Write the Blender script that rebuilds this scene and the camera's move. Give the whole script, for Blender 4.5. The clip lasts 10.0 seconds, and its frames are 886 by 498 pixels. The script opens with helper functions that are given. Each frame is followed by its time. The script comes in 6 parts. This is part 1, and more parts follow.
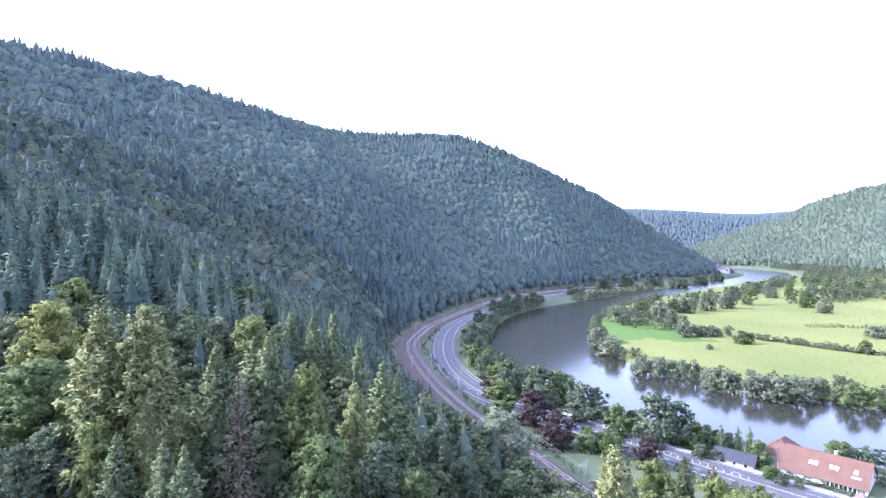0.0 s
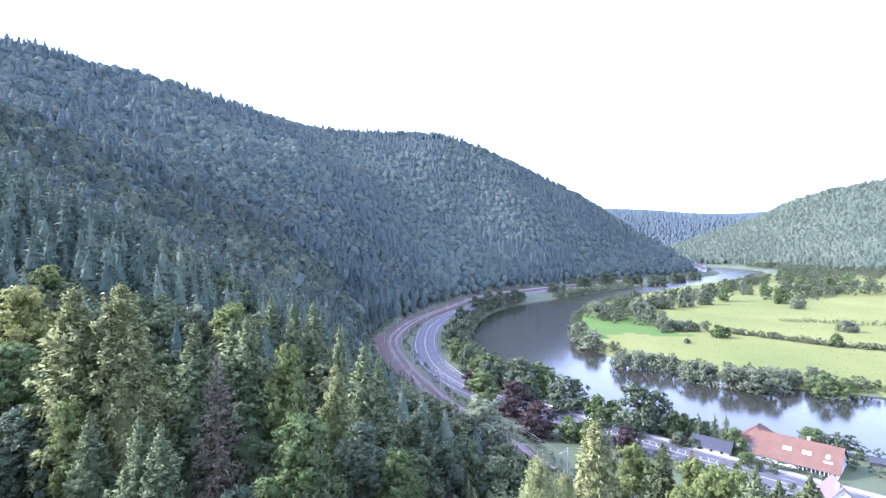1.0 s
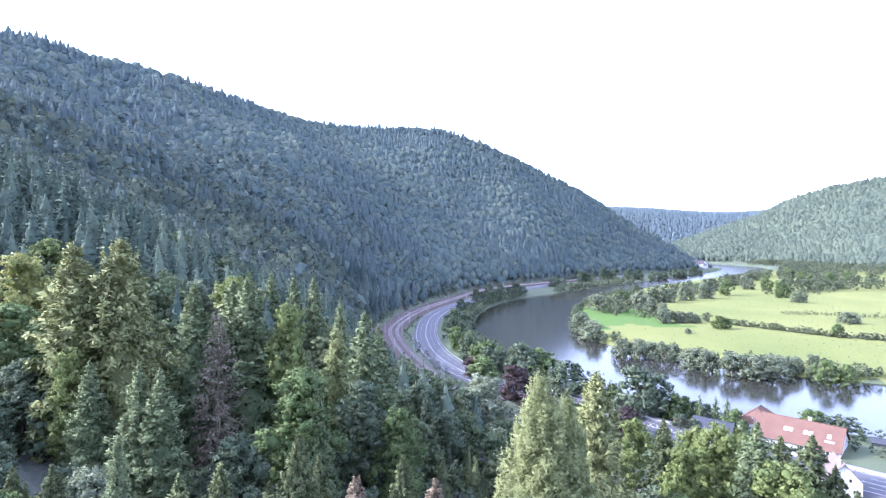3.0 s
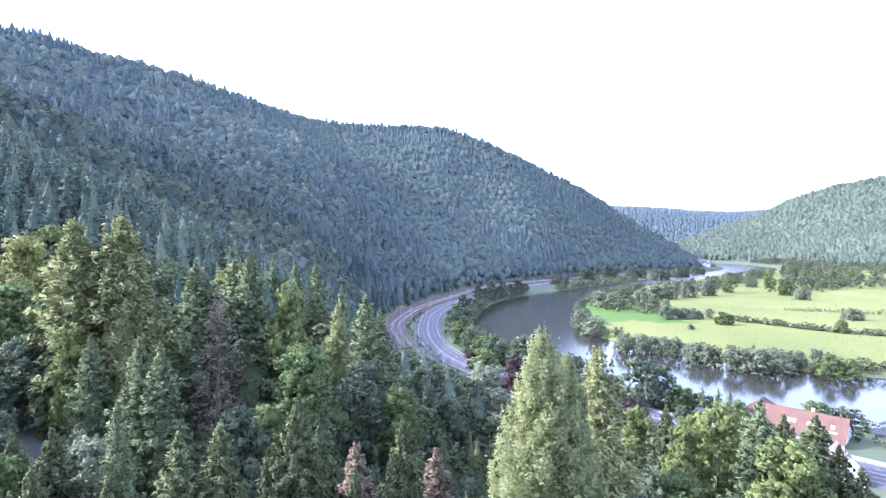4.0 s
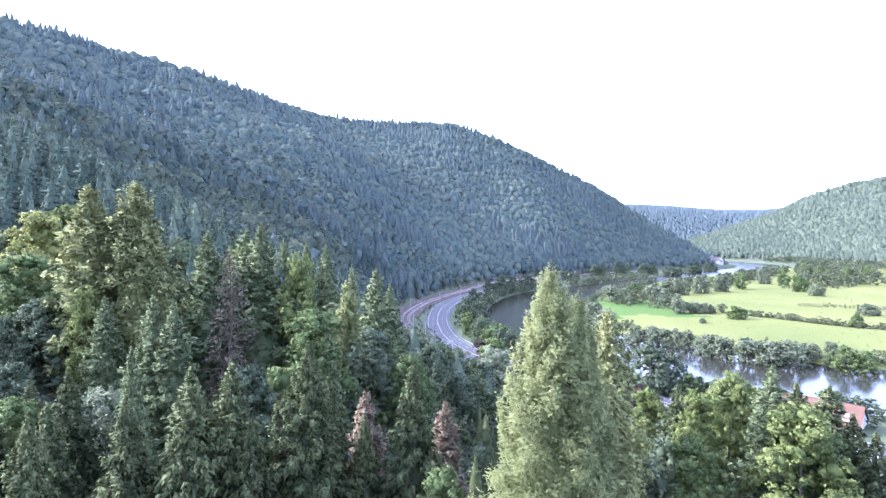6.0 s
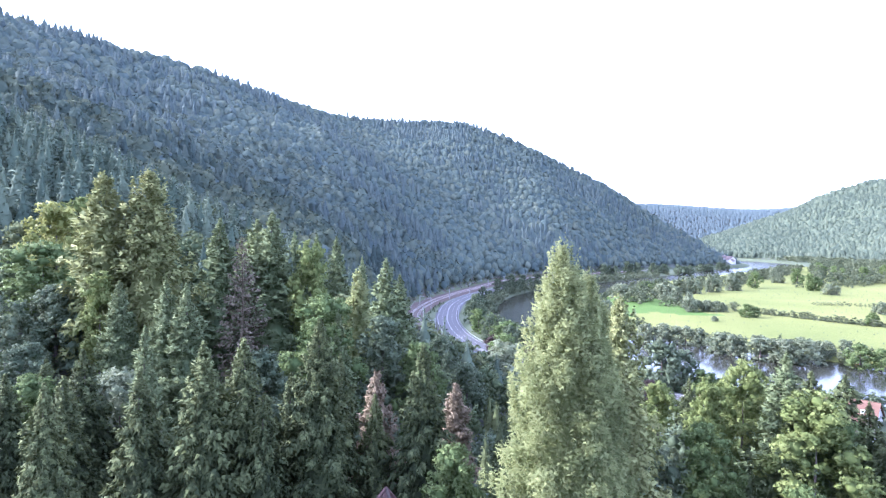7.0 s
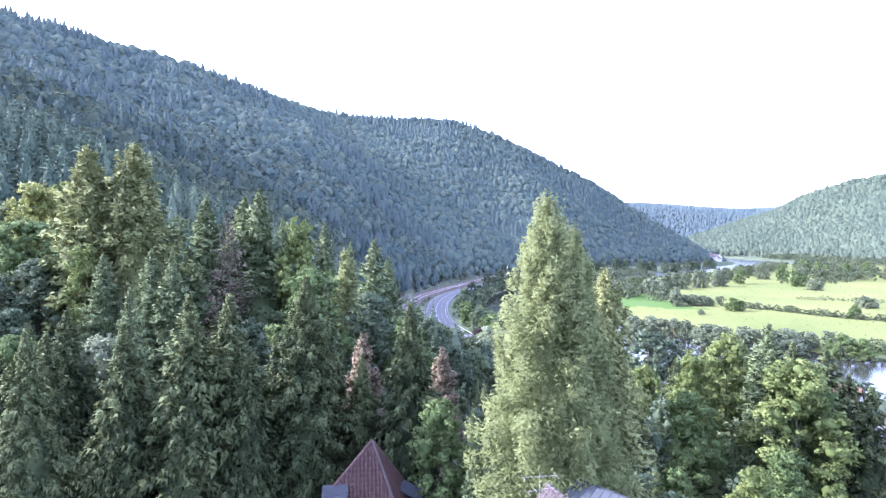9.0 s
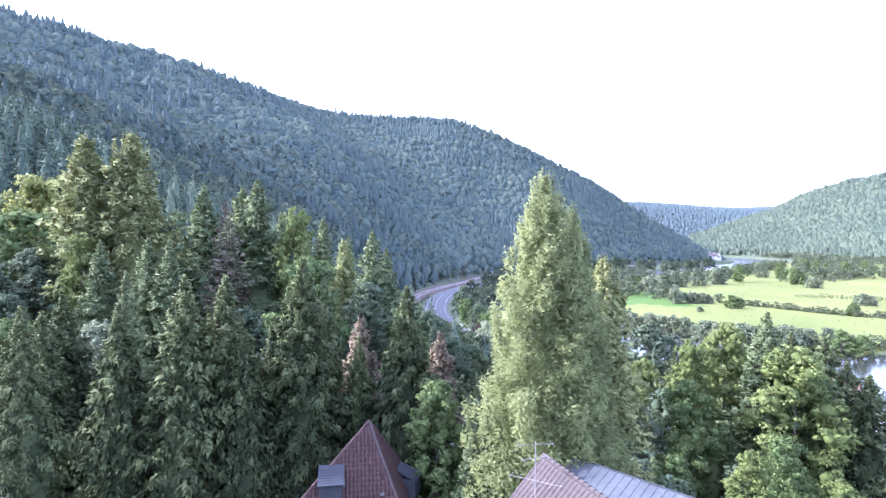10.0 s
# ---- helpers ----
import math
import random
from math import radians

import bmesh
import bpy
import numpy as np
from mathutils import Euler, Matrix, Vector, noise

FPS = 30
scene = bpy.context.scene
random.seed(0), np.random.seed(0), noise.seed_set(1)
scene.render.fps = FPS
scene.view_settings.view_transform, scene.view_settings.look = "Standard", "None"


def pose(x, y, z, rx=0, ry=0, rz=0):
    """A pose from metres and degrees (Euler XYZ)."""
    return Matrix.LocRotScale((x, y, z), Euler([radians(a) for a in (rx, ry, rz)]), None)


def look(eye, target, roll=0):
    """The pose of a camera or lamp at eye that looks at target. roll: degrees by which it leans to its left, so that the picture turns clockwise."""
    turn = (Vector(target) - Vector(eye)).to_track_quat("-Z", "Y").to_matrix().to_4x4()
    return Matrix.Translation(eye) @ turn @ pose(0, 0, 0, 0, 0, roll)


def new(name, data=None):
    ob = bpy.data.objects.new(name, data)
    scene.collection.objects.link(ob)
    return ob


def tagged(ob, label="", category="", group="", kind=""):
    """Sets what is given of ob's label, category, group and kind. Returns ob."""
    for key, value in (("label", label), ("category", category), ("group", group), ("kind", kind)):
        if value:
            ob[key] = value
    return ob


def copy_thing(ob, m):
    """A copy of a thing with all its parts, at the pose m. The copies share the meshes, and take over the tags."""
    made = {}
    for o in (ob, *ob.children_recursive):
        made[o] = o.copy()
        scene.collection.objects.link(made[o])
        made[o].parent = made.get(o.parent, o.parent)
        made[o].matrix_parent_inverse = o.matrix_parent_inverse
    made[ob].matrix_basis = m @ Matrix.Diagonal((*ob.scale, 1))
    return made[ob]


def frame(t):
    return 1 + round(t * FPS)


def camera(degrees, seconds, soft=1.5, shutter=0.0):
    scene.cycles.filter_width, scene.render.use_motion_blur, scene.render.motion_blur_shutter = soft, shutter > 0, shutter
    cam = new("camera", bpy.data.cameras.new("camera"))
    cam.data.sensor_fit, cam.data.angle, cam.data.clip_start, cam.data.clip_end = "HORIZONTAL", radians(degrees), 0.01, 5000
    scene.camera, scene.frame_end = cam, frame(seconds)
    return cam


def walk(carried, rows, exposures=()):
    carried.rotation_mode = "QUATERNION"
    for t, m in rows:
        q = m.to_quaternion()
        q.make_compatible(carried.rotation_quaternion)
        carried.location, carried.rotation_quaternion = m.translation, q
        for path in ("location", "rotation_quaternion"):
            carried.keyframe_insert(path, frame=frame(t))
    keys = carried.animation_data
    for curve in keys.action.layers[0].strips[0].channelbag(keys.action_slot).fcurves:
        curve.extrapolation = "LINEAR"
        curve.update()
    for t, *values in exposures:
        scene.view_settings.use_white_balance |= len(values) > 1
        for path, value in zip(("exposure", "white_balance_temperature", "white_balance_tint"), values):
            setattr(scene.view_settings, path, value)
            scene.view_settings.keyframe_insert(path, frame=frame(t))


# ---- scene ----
cam = camera(79.7, 10.0, soft=1.25)
# seconds, x, y, z, yaw, pitch, roll of the descending drone
ROWS = [
    (0.0, -0.001, 0.005, 82.997, 0.000, -0.975, 0.078),
    (0.5, 0.065, 0.034, 81.369, -0.204, -0.974, 0.038),
    (1.0, 0.056, 0.074, 79.660, -1.939, -0.997, -0.021),
    (1.5, 0.017, -0.102, 78.185, -2.004, -1.010, -0.048),
    (2.0, 0.114, -0.166, 76.559, -1.862, -1.039, -0.042),
    (2.5, 0.040, 0.014, 74.934, -1.889, -1.092, -0.083),
    (4.0, 0.252, 0.424, 69.862, -1.587, -1.151, -0.167),
    (4.5, 0.254, 0.341, 68.576, -1.484, -1.192, -0.215),
    (5.0, 0.307, 0.372, 67.290, -1.673, -1.206, -0.245),
    (5.5, 0.324, 0.250, 66.180, -1.267, -1.249, -0.296),
    (7.0, 0.195, 0.134, 63.222, 0.544, -1.342, -0.420),
    (7.5, 0.262, 0.036, 62.358, -0.078, -1.364, -0.458),
    (8.0, 0.318, -0.031, 61.389, -0.462, -1.411, -0.458),
    (8.5, 0.458, -0.144, 60.468, -0.562, -1.383, -0.479),
    (9.0, 0.506, -0.153, 59.567, -0.582, -1.430, -0.475),
    (9.5, 0.595, -0.125, 58.780, -0.605, -1.433, -0.470),
    (10.0, 0.714, -0.056, 58.004, -0.654, -1.474, -0.453),
]
walk(cam, [(t, pose(x, y, z, 90 + pitch, roll, yaw)) for t, x, y, z, yaw, pitch, roll in ROWS],
     exposures=[(0.0, 1.92, 4900, 28), (5.0, 2.1, 4900, 28), (10.0, 2.2, 4900, 28)])

# ---- sky and sun ----
SUN_AZ, SUN_EL = 87.0, 29.5          # degrees to the left of straight ahead, and up
world = bpy.data.worlds.new("sky")
scene.world = world
world.use_nodes = True
wn = world.node_tree
sky = wn.nodes.new("ShaderNodeTexSky")
sky.sky_type, sky.sun_disc = "NISHITA", False
sky.sun_elevation, sky.sun_rotation = radians(SUN_EL), radians(-SUN_AZ)
sky.air_density, sky.dust_density, sky.ozone_density = 1.0, 3.0, 1.0
veil = wn.nodes.new("ShaderNodeVectorMath")      # thin bright haze over the whole sky
veil.operation = "ADD"
veil.inputs[1].default_value = (4.0, 3.8, 3.75)
wn.links.new(sky.outputs[0], veil.inputs[0])
wn.links.new(veil.outputs[0], wn.nodes["Background"].inputs[0])
wn.nodes["Background"].inputs[1].default_value = 0.15
sun = new("sun", bpy.data.lights.new("sun", "SUN"))
sun.data.energy, sun.data.angle, sun.data.color = 3.4, radians(0.6), (1.0, 0.91, 0.74)
sv = Vector((-math.sin(radians(SUN_AZ)) * math.cos(radians(SUN_EL)), math.cos(radians(SUN_AZ)) * math.cos(radians(SUN_EL)), math.sin(radians(SUN_EL))))
sun.matrix_world = look(sv * 500, (0, 0, 0))


# ---- materials ----
def shader(name, colours, rough=0.8, scale=1.0, fine=8.0, bump=0.3, metal=0.0, spec=0.4, by="noise", translucent=0.0, spread=1.0):
    """A surface whose colour runs over the given colours, by two scales of noise, by leaf and by tree."""
    m = bpy.data.materials.new(name)
    m.use_nodes = True
    nt = m.node_tree
    n, l = nt.nodes, nt.links
    p = n["Principled BSDF"]
    p.inputs["Roughness"].default_value, p.inputs["Metallic"].default_value = rough, metal
    p.inputs["Specular IOR Level"].default_value = spec
    co = n.new("ShaderNodeTexCoord")
    big = n.new("ShaderNodeTexNoise")
    big.inputs["Scale"].default_value, big.inputs["Detail"].default_value = scale, 5.0
    small = n.new("ShaderNodeTexNoise")
    small.inputs["Scale"].default_value, small.inputs["Detail"].default_value = scale * fine, 4.0
    for t in (big, small):
        l.new(co.outputs["Object"], t.inputs["Vector"])
    mix = n.new("ShaderNodeMath")
    mix.operation = "MULTIPLY_ADD"
    mix.inputs[1].default_value = 0.4
    l.new(small.outputs["Fac"], mix.inputs[0])
    half = n.new("ShaderNodeMath")
    half.operation = "MULTIPLY"
    half.inputs[1].default_value = 0.6
    l.new(big.outputs["Fac"], half.inputs[0])
    l.new(half.outputs[0], mix.inputs[2])
    fac = mix.outputs[0]
    if by != "noise":
        geo = n.new("ShaderNodeNewGeometry")
        tree = n.new("ShaderNodeAttribute") if by == "tint" else n.new("ShaderNodeObjectInfo")
        if by == "tint":
            tree.attribute_name = "tint"
        a = n.new("ShaderNodeMath")
        a.operation = "MULTIPLY_ADD"
        a.inputs[1].default_value = 0.1 if by == "tint" else 0.5
        l.new(geo.outputs["Random Per Island"], a.inputs[0])
        b = n.new("ShaderNodeMath")
        b.operation = "MULTIPLY"
        b.inputs[1].default_value = 0.85 if by == "tint" else 0.3
        l.new(tree.outputs["Fac" if by == "tint" else "Random"], b.inputs[0])
        l.new(b.outputs[0], a.inputs[2])
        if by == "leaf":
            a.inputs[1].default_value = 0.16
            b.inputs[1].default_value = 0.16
            # tint carries random tones plus the shade painted into each crown
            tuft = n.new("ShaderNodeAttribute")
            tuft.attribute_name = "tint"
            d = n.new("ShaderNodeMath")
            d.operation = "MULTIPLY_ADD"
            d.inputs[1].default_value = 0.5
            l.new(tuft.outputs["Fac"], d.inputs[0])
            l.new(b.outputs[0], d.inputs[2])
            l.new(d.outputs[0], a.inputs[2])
        c = n.new("ShaderNodeMath")
        c.operation = "MULTIPLY_ADD"
        c.inputs[1].default_value = 0.3
        l.new(big.outputs["Fac"], c.inputs[0])
        l.new(a.outputs[0], c.inputs[2])
        fac = c.outputs[0]
    ramp = n.new("ShaderNodeValToRGB")
    while len(ramp.color_ramp.elements) < len(colours):
        ramp.color_ramp.elements.new(0.5)
    lo, hi = 0.5 - 0.3 * spread, 0.5 + 0.3 * spread
    for k, c in enumerate(colours):
        e = ramp.color_ramp.elements[k]
        e.position, e.color = lo + (hi - lo) * k / max(1, len(colours) - 1), (*c, 1)
    l.new(fac, ramp.inputs[0])
    l.new(ramp.outputs[0], p.inputs["Base Color"])
    if bump:
        bp = n.new("ShaderNodeBump")
        bp.inputs["Strength"].default_value, bp.inputs["Distance"].default_value = bump, 0.5 / (scale * fine)
        l.new(small.outputs["Fac"], bp.inputs["Height"])
        l.new(bp.outputs[0], p.inputs["Normal"])
    if translucent:
        tr = n.new("ShaderNodeBsdfTranslucent")
        l.new(ramp.outputs[0], tr.inputs["Color"])
        ms = n.new("ShaderNodeMixShader")
        ms.inputs[0].default_value = translucent
        l.new(p.outputs[0], ms.inputs[1])
        l.new(tr.outputs[0], ms.inputs[2])
        l.new(ms.outputs[0], n["Material Output"].inputs[0])
    return m


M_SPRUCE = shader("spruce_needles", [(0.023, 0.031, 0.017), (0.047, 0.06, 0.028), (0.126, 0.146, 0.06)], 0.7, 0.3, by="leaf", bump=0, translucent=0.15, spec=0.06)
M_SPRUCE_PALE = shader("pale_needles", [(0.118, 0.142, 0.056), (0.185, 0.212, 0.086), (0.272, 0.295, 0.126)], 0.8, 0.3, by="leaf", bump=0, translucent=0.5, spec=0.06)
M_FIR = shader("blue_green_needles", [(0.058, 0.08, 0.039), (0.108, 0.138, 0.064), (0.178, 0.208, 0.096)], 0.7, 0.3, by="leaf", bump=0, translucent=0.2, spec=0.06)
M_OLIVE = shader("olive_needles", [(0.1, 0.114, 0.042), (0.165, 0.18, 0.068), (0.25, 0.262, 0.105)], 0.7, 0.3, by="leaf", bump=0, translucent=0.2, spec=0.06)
M_DRY = shader("dry_twigs", [(0.08, 0.068, 0.045), (0.117, 0.1, 0.068), (0.155, 0.134, 0.094)], 0.9, 0.5, by="leaf", bump=0, spec=0.06)
M_TAN = shader("browned_needles", [(0.1, 0.08, 0.052), (0.15, 0.12, 0.078), (0.2, 0.162, 0.106)], 0.8, 0.5, by="leaf", bump=0, translucent=0.2, spec=0.06)
M_LEAF = shader("green_leaves", [(0.074, 0.108, 0.038), (0.118, 0.158, 0.057), (0.168, 0.21, 0.08)], 0.6, 0.3, by="leaf", bump=0, translucent=0.3, spec=0.06)
M_LEAF_DARK = shader("dark_leaves", [(0.058, 0.08, 0.046), (0.092, 0.118, 0.068), (0.128, 0.155, 0.09)], 0.6, 0.3, by="leaf", bump=0, translucent=0.25, spec=0.06)
M_LEAF_LIGHT = shader("yellow_green_leaves", [(0.108, 0.138, 0.043), (0.16, 0.193, 0.062), (0.216, 0.248, 0.085)], 0.6, 0.3, by="leaf", bump=0, translucent=0.35, spec=0.06)
M_LEAF_GOLD = shader("gold_green_leaves", [(0.15, 0.168, 0.05), (0.21, 0.225, 0.068), (0.285, 0.288, 0.09)], 0.6, 0.3, by="leaf", bump=0, translucent=0.35, spec=0.06)
M_LEAF_GREY = shader("willow_leaves", [(0.11, 0.135, 0.08), (0.165, 0.19, 0.115), (0.22, 0.245, 0.15)], 0.7, 0.3, by="leaf", bump=0, translucent=0.3, spec=0.06)
M_LEAF_RED = shader("copper_leaves", [(0.04, 0.03, 0.027), (0.06, 0.045, 0.04), (0.082, 0.062, 0.054)], 0.6, 0.3, by="leaf", bump=0, translucent=0.25, spec=0.06)
M_BARK = shader("bark", [(0.05, 0.04, 0.035), (0.09, 0.075, 0.065), (0.14, 0.12, 0.10)], 0.95, 2.0, bump=0.6)
# far woods carry the haze in their base colours, bluer and paler
M_HAZE_CON = shader("hazy_conifer_needles", [(0.064, 0.09, 0.09), (0.076, 0.102, 0.097), (0.088, 0.114, 0.104), (0.102, 0.128, 0.112)], 0.8, 0.01, by="tint", bump=0, translucent=0.35, spread=1.2, spec=0.06)
M_HAZE_LEAF = shader("hazy_broadleaf_leaves", [(0.068, 0.096, 0.094), (0.082, 0.111, 0.098), (0.098, 0.126, 0.102), (0.116, 0.138, 0.104)], 0.8, 0.01, by="tint", bump=0, translucent=0.35, spread=1.2, spec=0.06)
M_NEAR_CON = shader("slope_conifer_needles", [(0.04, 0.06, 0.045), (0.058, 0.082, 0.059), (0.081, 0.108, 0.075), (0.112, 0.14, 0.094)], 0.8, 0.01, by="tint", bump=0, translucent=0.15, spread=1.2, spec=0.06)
# the middle band gets a weaker share of that painted haze
M_HALF_HAZE_CON = shader("half_hazy_conifer_needles", [(0.042, 0.062, 0.056), (0.053, 0.074, 0.064), (0.066, 0.088, 0.073), (0.082, 0.104, 0.083)], 0.8, 0.01, by="tint", bump=0, translucent=0.3, spread=1.2, spec=0.06)
M_HALF_HAZE_LEAF = shader("half_hazy_leaves", [(0.046, 0.067, 0.056), (0.06, 0.081, 0.063), (0.077, 0.097, 0.068), (0.095, 0.112, 0.072)], 0.8, 0.01, by="tint", bump=0, translucent=0.3, spread=1.2, spec=0.06)
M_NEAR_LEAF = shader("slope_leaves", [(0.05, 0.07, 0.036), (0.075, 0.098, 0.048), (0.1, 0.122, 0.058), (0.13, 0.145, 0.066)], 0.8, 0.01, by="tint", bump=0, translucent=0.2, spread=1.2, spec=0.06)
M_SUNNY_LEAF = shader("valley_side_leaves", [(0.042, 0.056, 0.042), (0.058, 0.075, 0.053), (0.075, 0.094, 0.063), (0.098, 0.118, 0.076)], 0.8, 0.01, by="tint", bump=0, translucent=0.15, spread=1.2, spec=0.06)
# pale blue mixed into these leaves paints the haze before the distant hill
M_FAR_HAZE_LEAF = shader("distant_haze_leaves", [(0.104, 0.136, 0.138), (0.115, 0.147, 0.147), (0.126, 0.158, 0.156)], 0.8, 0.01, by="tint", bump=0, translucent=0.35, spread=1.2, spec=0.06)
M_BANK_LEAF = shader("bank_leaves", [(0.058, 0.076, 0.042), (0.08, 0.1, 0.056), (0.105, 0.125, 0.07), (0.135, 0.152, 0.086)], 0.7, 0.02, by="tint", bump=0, translucent=0.25, spread=1.2, spec=0.06)
M_GROUND = shader("grassy_ground", [(0.04, 0.05, 0.026), (0.06, 0.075, 0.034), (0.085, 0.105, 0.045)], 0.95, 0.03, fine=40, bump=0.4)
M_FLOOR = shader("forest_floor", [(0.045, 0.053, 0.042), (0.06, 0.0685, 0.053), (0.075, 0.084, 0.064)], 0.95, 0.05, fine=20, bump=0.5)
M_MEADOW = shader("meadow_grass", [(0.086, 0.106, 0.03), (0.117, 0.132, 0.04), (0.15, 0.157, 0.05), (0.181, 0.18, 0.062)], 0.95, 0.011, fine=60, bump=0.5, spec=0.05)
# darker grass colour that paints the shadow over the meadow tip
M_SHADOW_GRASS = shader("shadow_grass", [(0.062, 0.105, 0.026), (0.076, 0.12, 0.03), (0.09, 0.135, 0.036)], 0.95, 0.02, fine=60, bump=0.5, spec=0.05)
M_ASPHALT = shader("asphalt", [(0.046, 0.046, 0.049), (0.062, 0.061, 0.064), (0.08, 0.078, 0.081)], 0.85, 0.25, fine=30, bump=0.2)
M_PAINT = shader("road_paint", [(0.28, 0.28, 0.28), (0.36, 0.36, 0.35), (0.44, 0.44, 0.43)], 0.7, 1.0, bump=0.1)
M_BALLAST = shader("rusty_ballast", [(0.044, 0.031, 0.024), (0.064, 0.045, 0.035), (0.088, 0.063, 0.05)], 0.95, 0.3, fine=20, bump=0.8)
M_RAIL = shader("rail_steel", [(0.20, 0.16, 0.14), (0.30, 0.26, 0.24)], 0.4, 2.0, metal=0.9, bump=0.1)
M_EARTH = shader("red_sandstone_earth", [(0.045, 0.045, 0.026), (0.075, 0.056, 0.038), (0.11, 0.072, 0.052)], 0.95, 0.15, fine=12, bump=0.7)
M_CONC = shader("concrete", [(0.20, 0.195, 0.185), (0.26, 0.25, 0.24), (0.33, 0.32, 0.30)], 0.9, 0.4, fine=20, bump=0.3)

wm = bpy.data.materials.new("river_water")
wm.use_nodes = True
wp = wm.node_tree.nodes["Principled BSDF"]
wp.inputs["Base Color"].default_value = (0.022, 0.022, 0.016, 1)
wp.inputs["Roughness"].default_value, wp.inputs["IOR"].default_value = 0.12, 1.4
wco = wm.node_tree.nodes.new("ShaderNodeTexCoord")
wmap = wm.node_tree.nodes.new("ShaderNodeMapping")
wmap.inputs["Scale"].default_value = (1.0, 0.45, 1.0)
wno = wm.node_tree.nodes.new("ShaderNodeTexNoise")
wno.inputs["Scale"].default_value, wno.inputs["Detail"].default_value = 0.8, 4.0
wpatch = wm.node_tree.nodes.new("ShaderNodeTexNoise")
wpatch.inputs["Scale"].default_value, wpatch.inputs["Detail"].default_value = 0.018, 2.0
wmul = wm.node_tree.nodes.new("ShaderNodeMath")
wmul.operation = "MULTIPLY"
wbu = wm.node_tree.nodes.new("ShaderNodeBump")
wbu.inputs["Strength"].default_value, wbu.inputs["Distance"].default_value = 0.22, 0.22
wsep = wm.node_tree.nodes.new("ShaderNodeSeparateXYZ")      # the upper reach is ruffled by the wind
wrough = wm.node_tree.nodes.new("ShaderNodeMapRange")
wrough.inputs["From Min"].default_value, wrough.inputs["From Max"].default_value = 640, 880
wrough.inputs["To Min"].default_value, wrough.inputs["To Max"].default_value = 0.13, 0.24
wm.node_tree.links.new(wco.outputs["Object"], wsep.inputs[0])
wm.node_tree.links.new(wsep.outputs[1], wrough.inputs["Value"])
wm.node_tree.links.new(wrough.outputs[0], wp.inputs["Roughness"])
for a, b in ((wco.outputs["Object"], wmap.inputs[0]), (wmap.outputs[0], wno.inputs["Vector"]), (wco.outputs["Object"], wpatch.inputs["Vector"]),
             (wno.outputs["Fac"], wmul.inputs[0]), (wpatch.outputs["Fac"], wmul.inputs[1]), (wmul.outputs[0], wbu.inputs["Height"]), (wbu.outputs[0], wp.inputs["Normal"])):
    wm.node_tree.links.new(a, b)
M_WATER = wm


# ---- mesh helpers ----
def mesh_of(name, verts, faces, mats, tint=None, mat_index=None, smooth=False, normals=None):
    """A mesh from an array of vertices and an array of equal-sided faces (or a list of such arrays)."""
    me = bpy.data.meshes.new(name)
    groups = faces if isinstance(faces, list) else [faces]
    groups = [np.asarray(g, dtype=np.int32) for g in groups if len(g)]
    me.vertices.add(len(verts))
    me.vertices.foreach_set("co", np.asarray(verts, dtype=np.float32).ravel())
    loops = np.concatenate([g.ravel() for g in groups])
    sizes = np.concatenate([np.full(len(g), g.shape[1], dtype=np.int32) for g in groups])
    me.loops.add(len(loops))
    me.loops.foreach_set("vertex_index", loops)
    me.polygons.add(len(sizes))
    me.polygons.foreach_set("loop_start", np.concatenate([[0], np.cumsum(sizes)[:-1]]).astype(np.int32))
    if mat_index is not None:
        me.polygons.foreach_set("material_index", np.asarray(mat_index, dtype=np.int32))
    me.update(calc_edges=True)
    for m in mats:
        me.materials.append(m)
    if tint is not None:
        at = me.attributes.new("tint", "FLOAT", "FACE")
        at.data.foreach_set("value", np.asarray(tint, dtype=np.float32))
    if smooth or normals is not None:
        me.polygons.foreach_set("use_smooth", np.ones(len(sizes), dtype=bool))
    if normals is not None:
        at = me.attributes.new("custom_normal", "FLOAT_VECTOR", "POINT")
        at.data.foreach_set("vector", np.asarray(normals, dtype=np.float32).ravel())
    return me


def part(name, bm, material, parent, label=""):
    """Links a bmesh as one mesh object under a thing or a part."""
    me = bpy.data.meshes.new(name)
    bm.to_mesh(me)
    bm.free()
    me.materials.append(material)
    ob = new(name, me)
    ob.parent = parent
    if label:
        tagged(ob, label)
    return ob


def box(bm, x0, y0, z0, x1, y1, z1, bevel=0.0):
    vs = [bm.verts.new(p) for p in ((x0, y0, z0), (x1, y0, z0), (x1, y1, z0), (x0, y1, z0), (x0, y0, z1), (x1, y0, z1), (x1, y1, z1), (x0, y1, z1))]
    fs = [bm.faces.new([vs[i] for i in f]) for f in ((3, 2, 1, 0), (4, 5, 6, 7), (0, 1, 5, 4), (1, 2, 6, 5), (2, 3, 7, 6), (3, 0, 4, 7))]
    if bevel:
        es = list({e for f in fs for e in f.edges})
        bmesh.ops.bevel(bm, geom=es, offset=bevel, segments=1, affect="EDGES")
    return bm


def tube(bm, a, b, r0, r1, sides=8):
    a, b = Vector(a), Vector(b)
    q = (b - a).to_track_quat("Z", "Y")
    rings = []
    for p, r in ((a, r0), (b, r1)):
        rings.append([bm.verts.new(p + q @ Vector((r * math.cos(2 * math.pi * k / sides), r * math.sin(2 * math.pi * k / sides), 0))) for k in range(sides)])
    for k in range(sides):
        bm.faces.new((rings[0][k], rings[0][(k + 1) % sides], rings[1][(k + 1) % sides], rings[1][k]))
    bm.faces.new(rings[1])
    bm.faces.new(rings[0][::-1])
    return bm


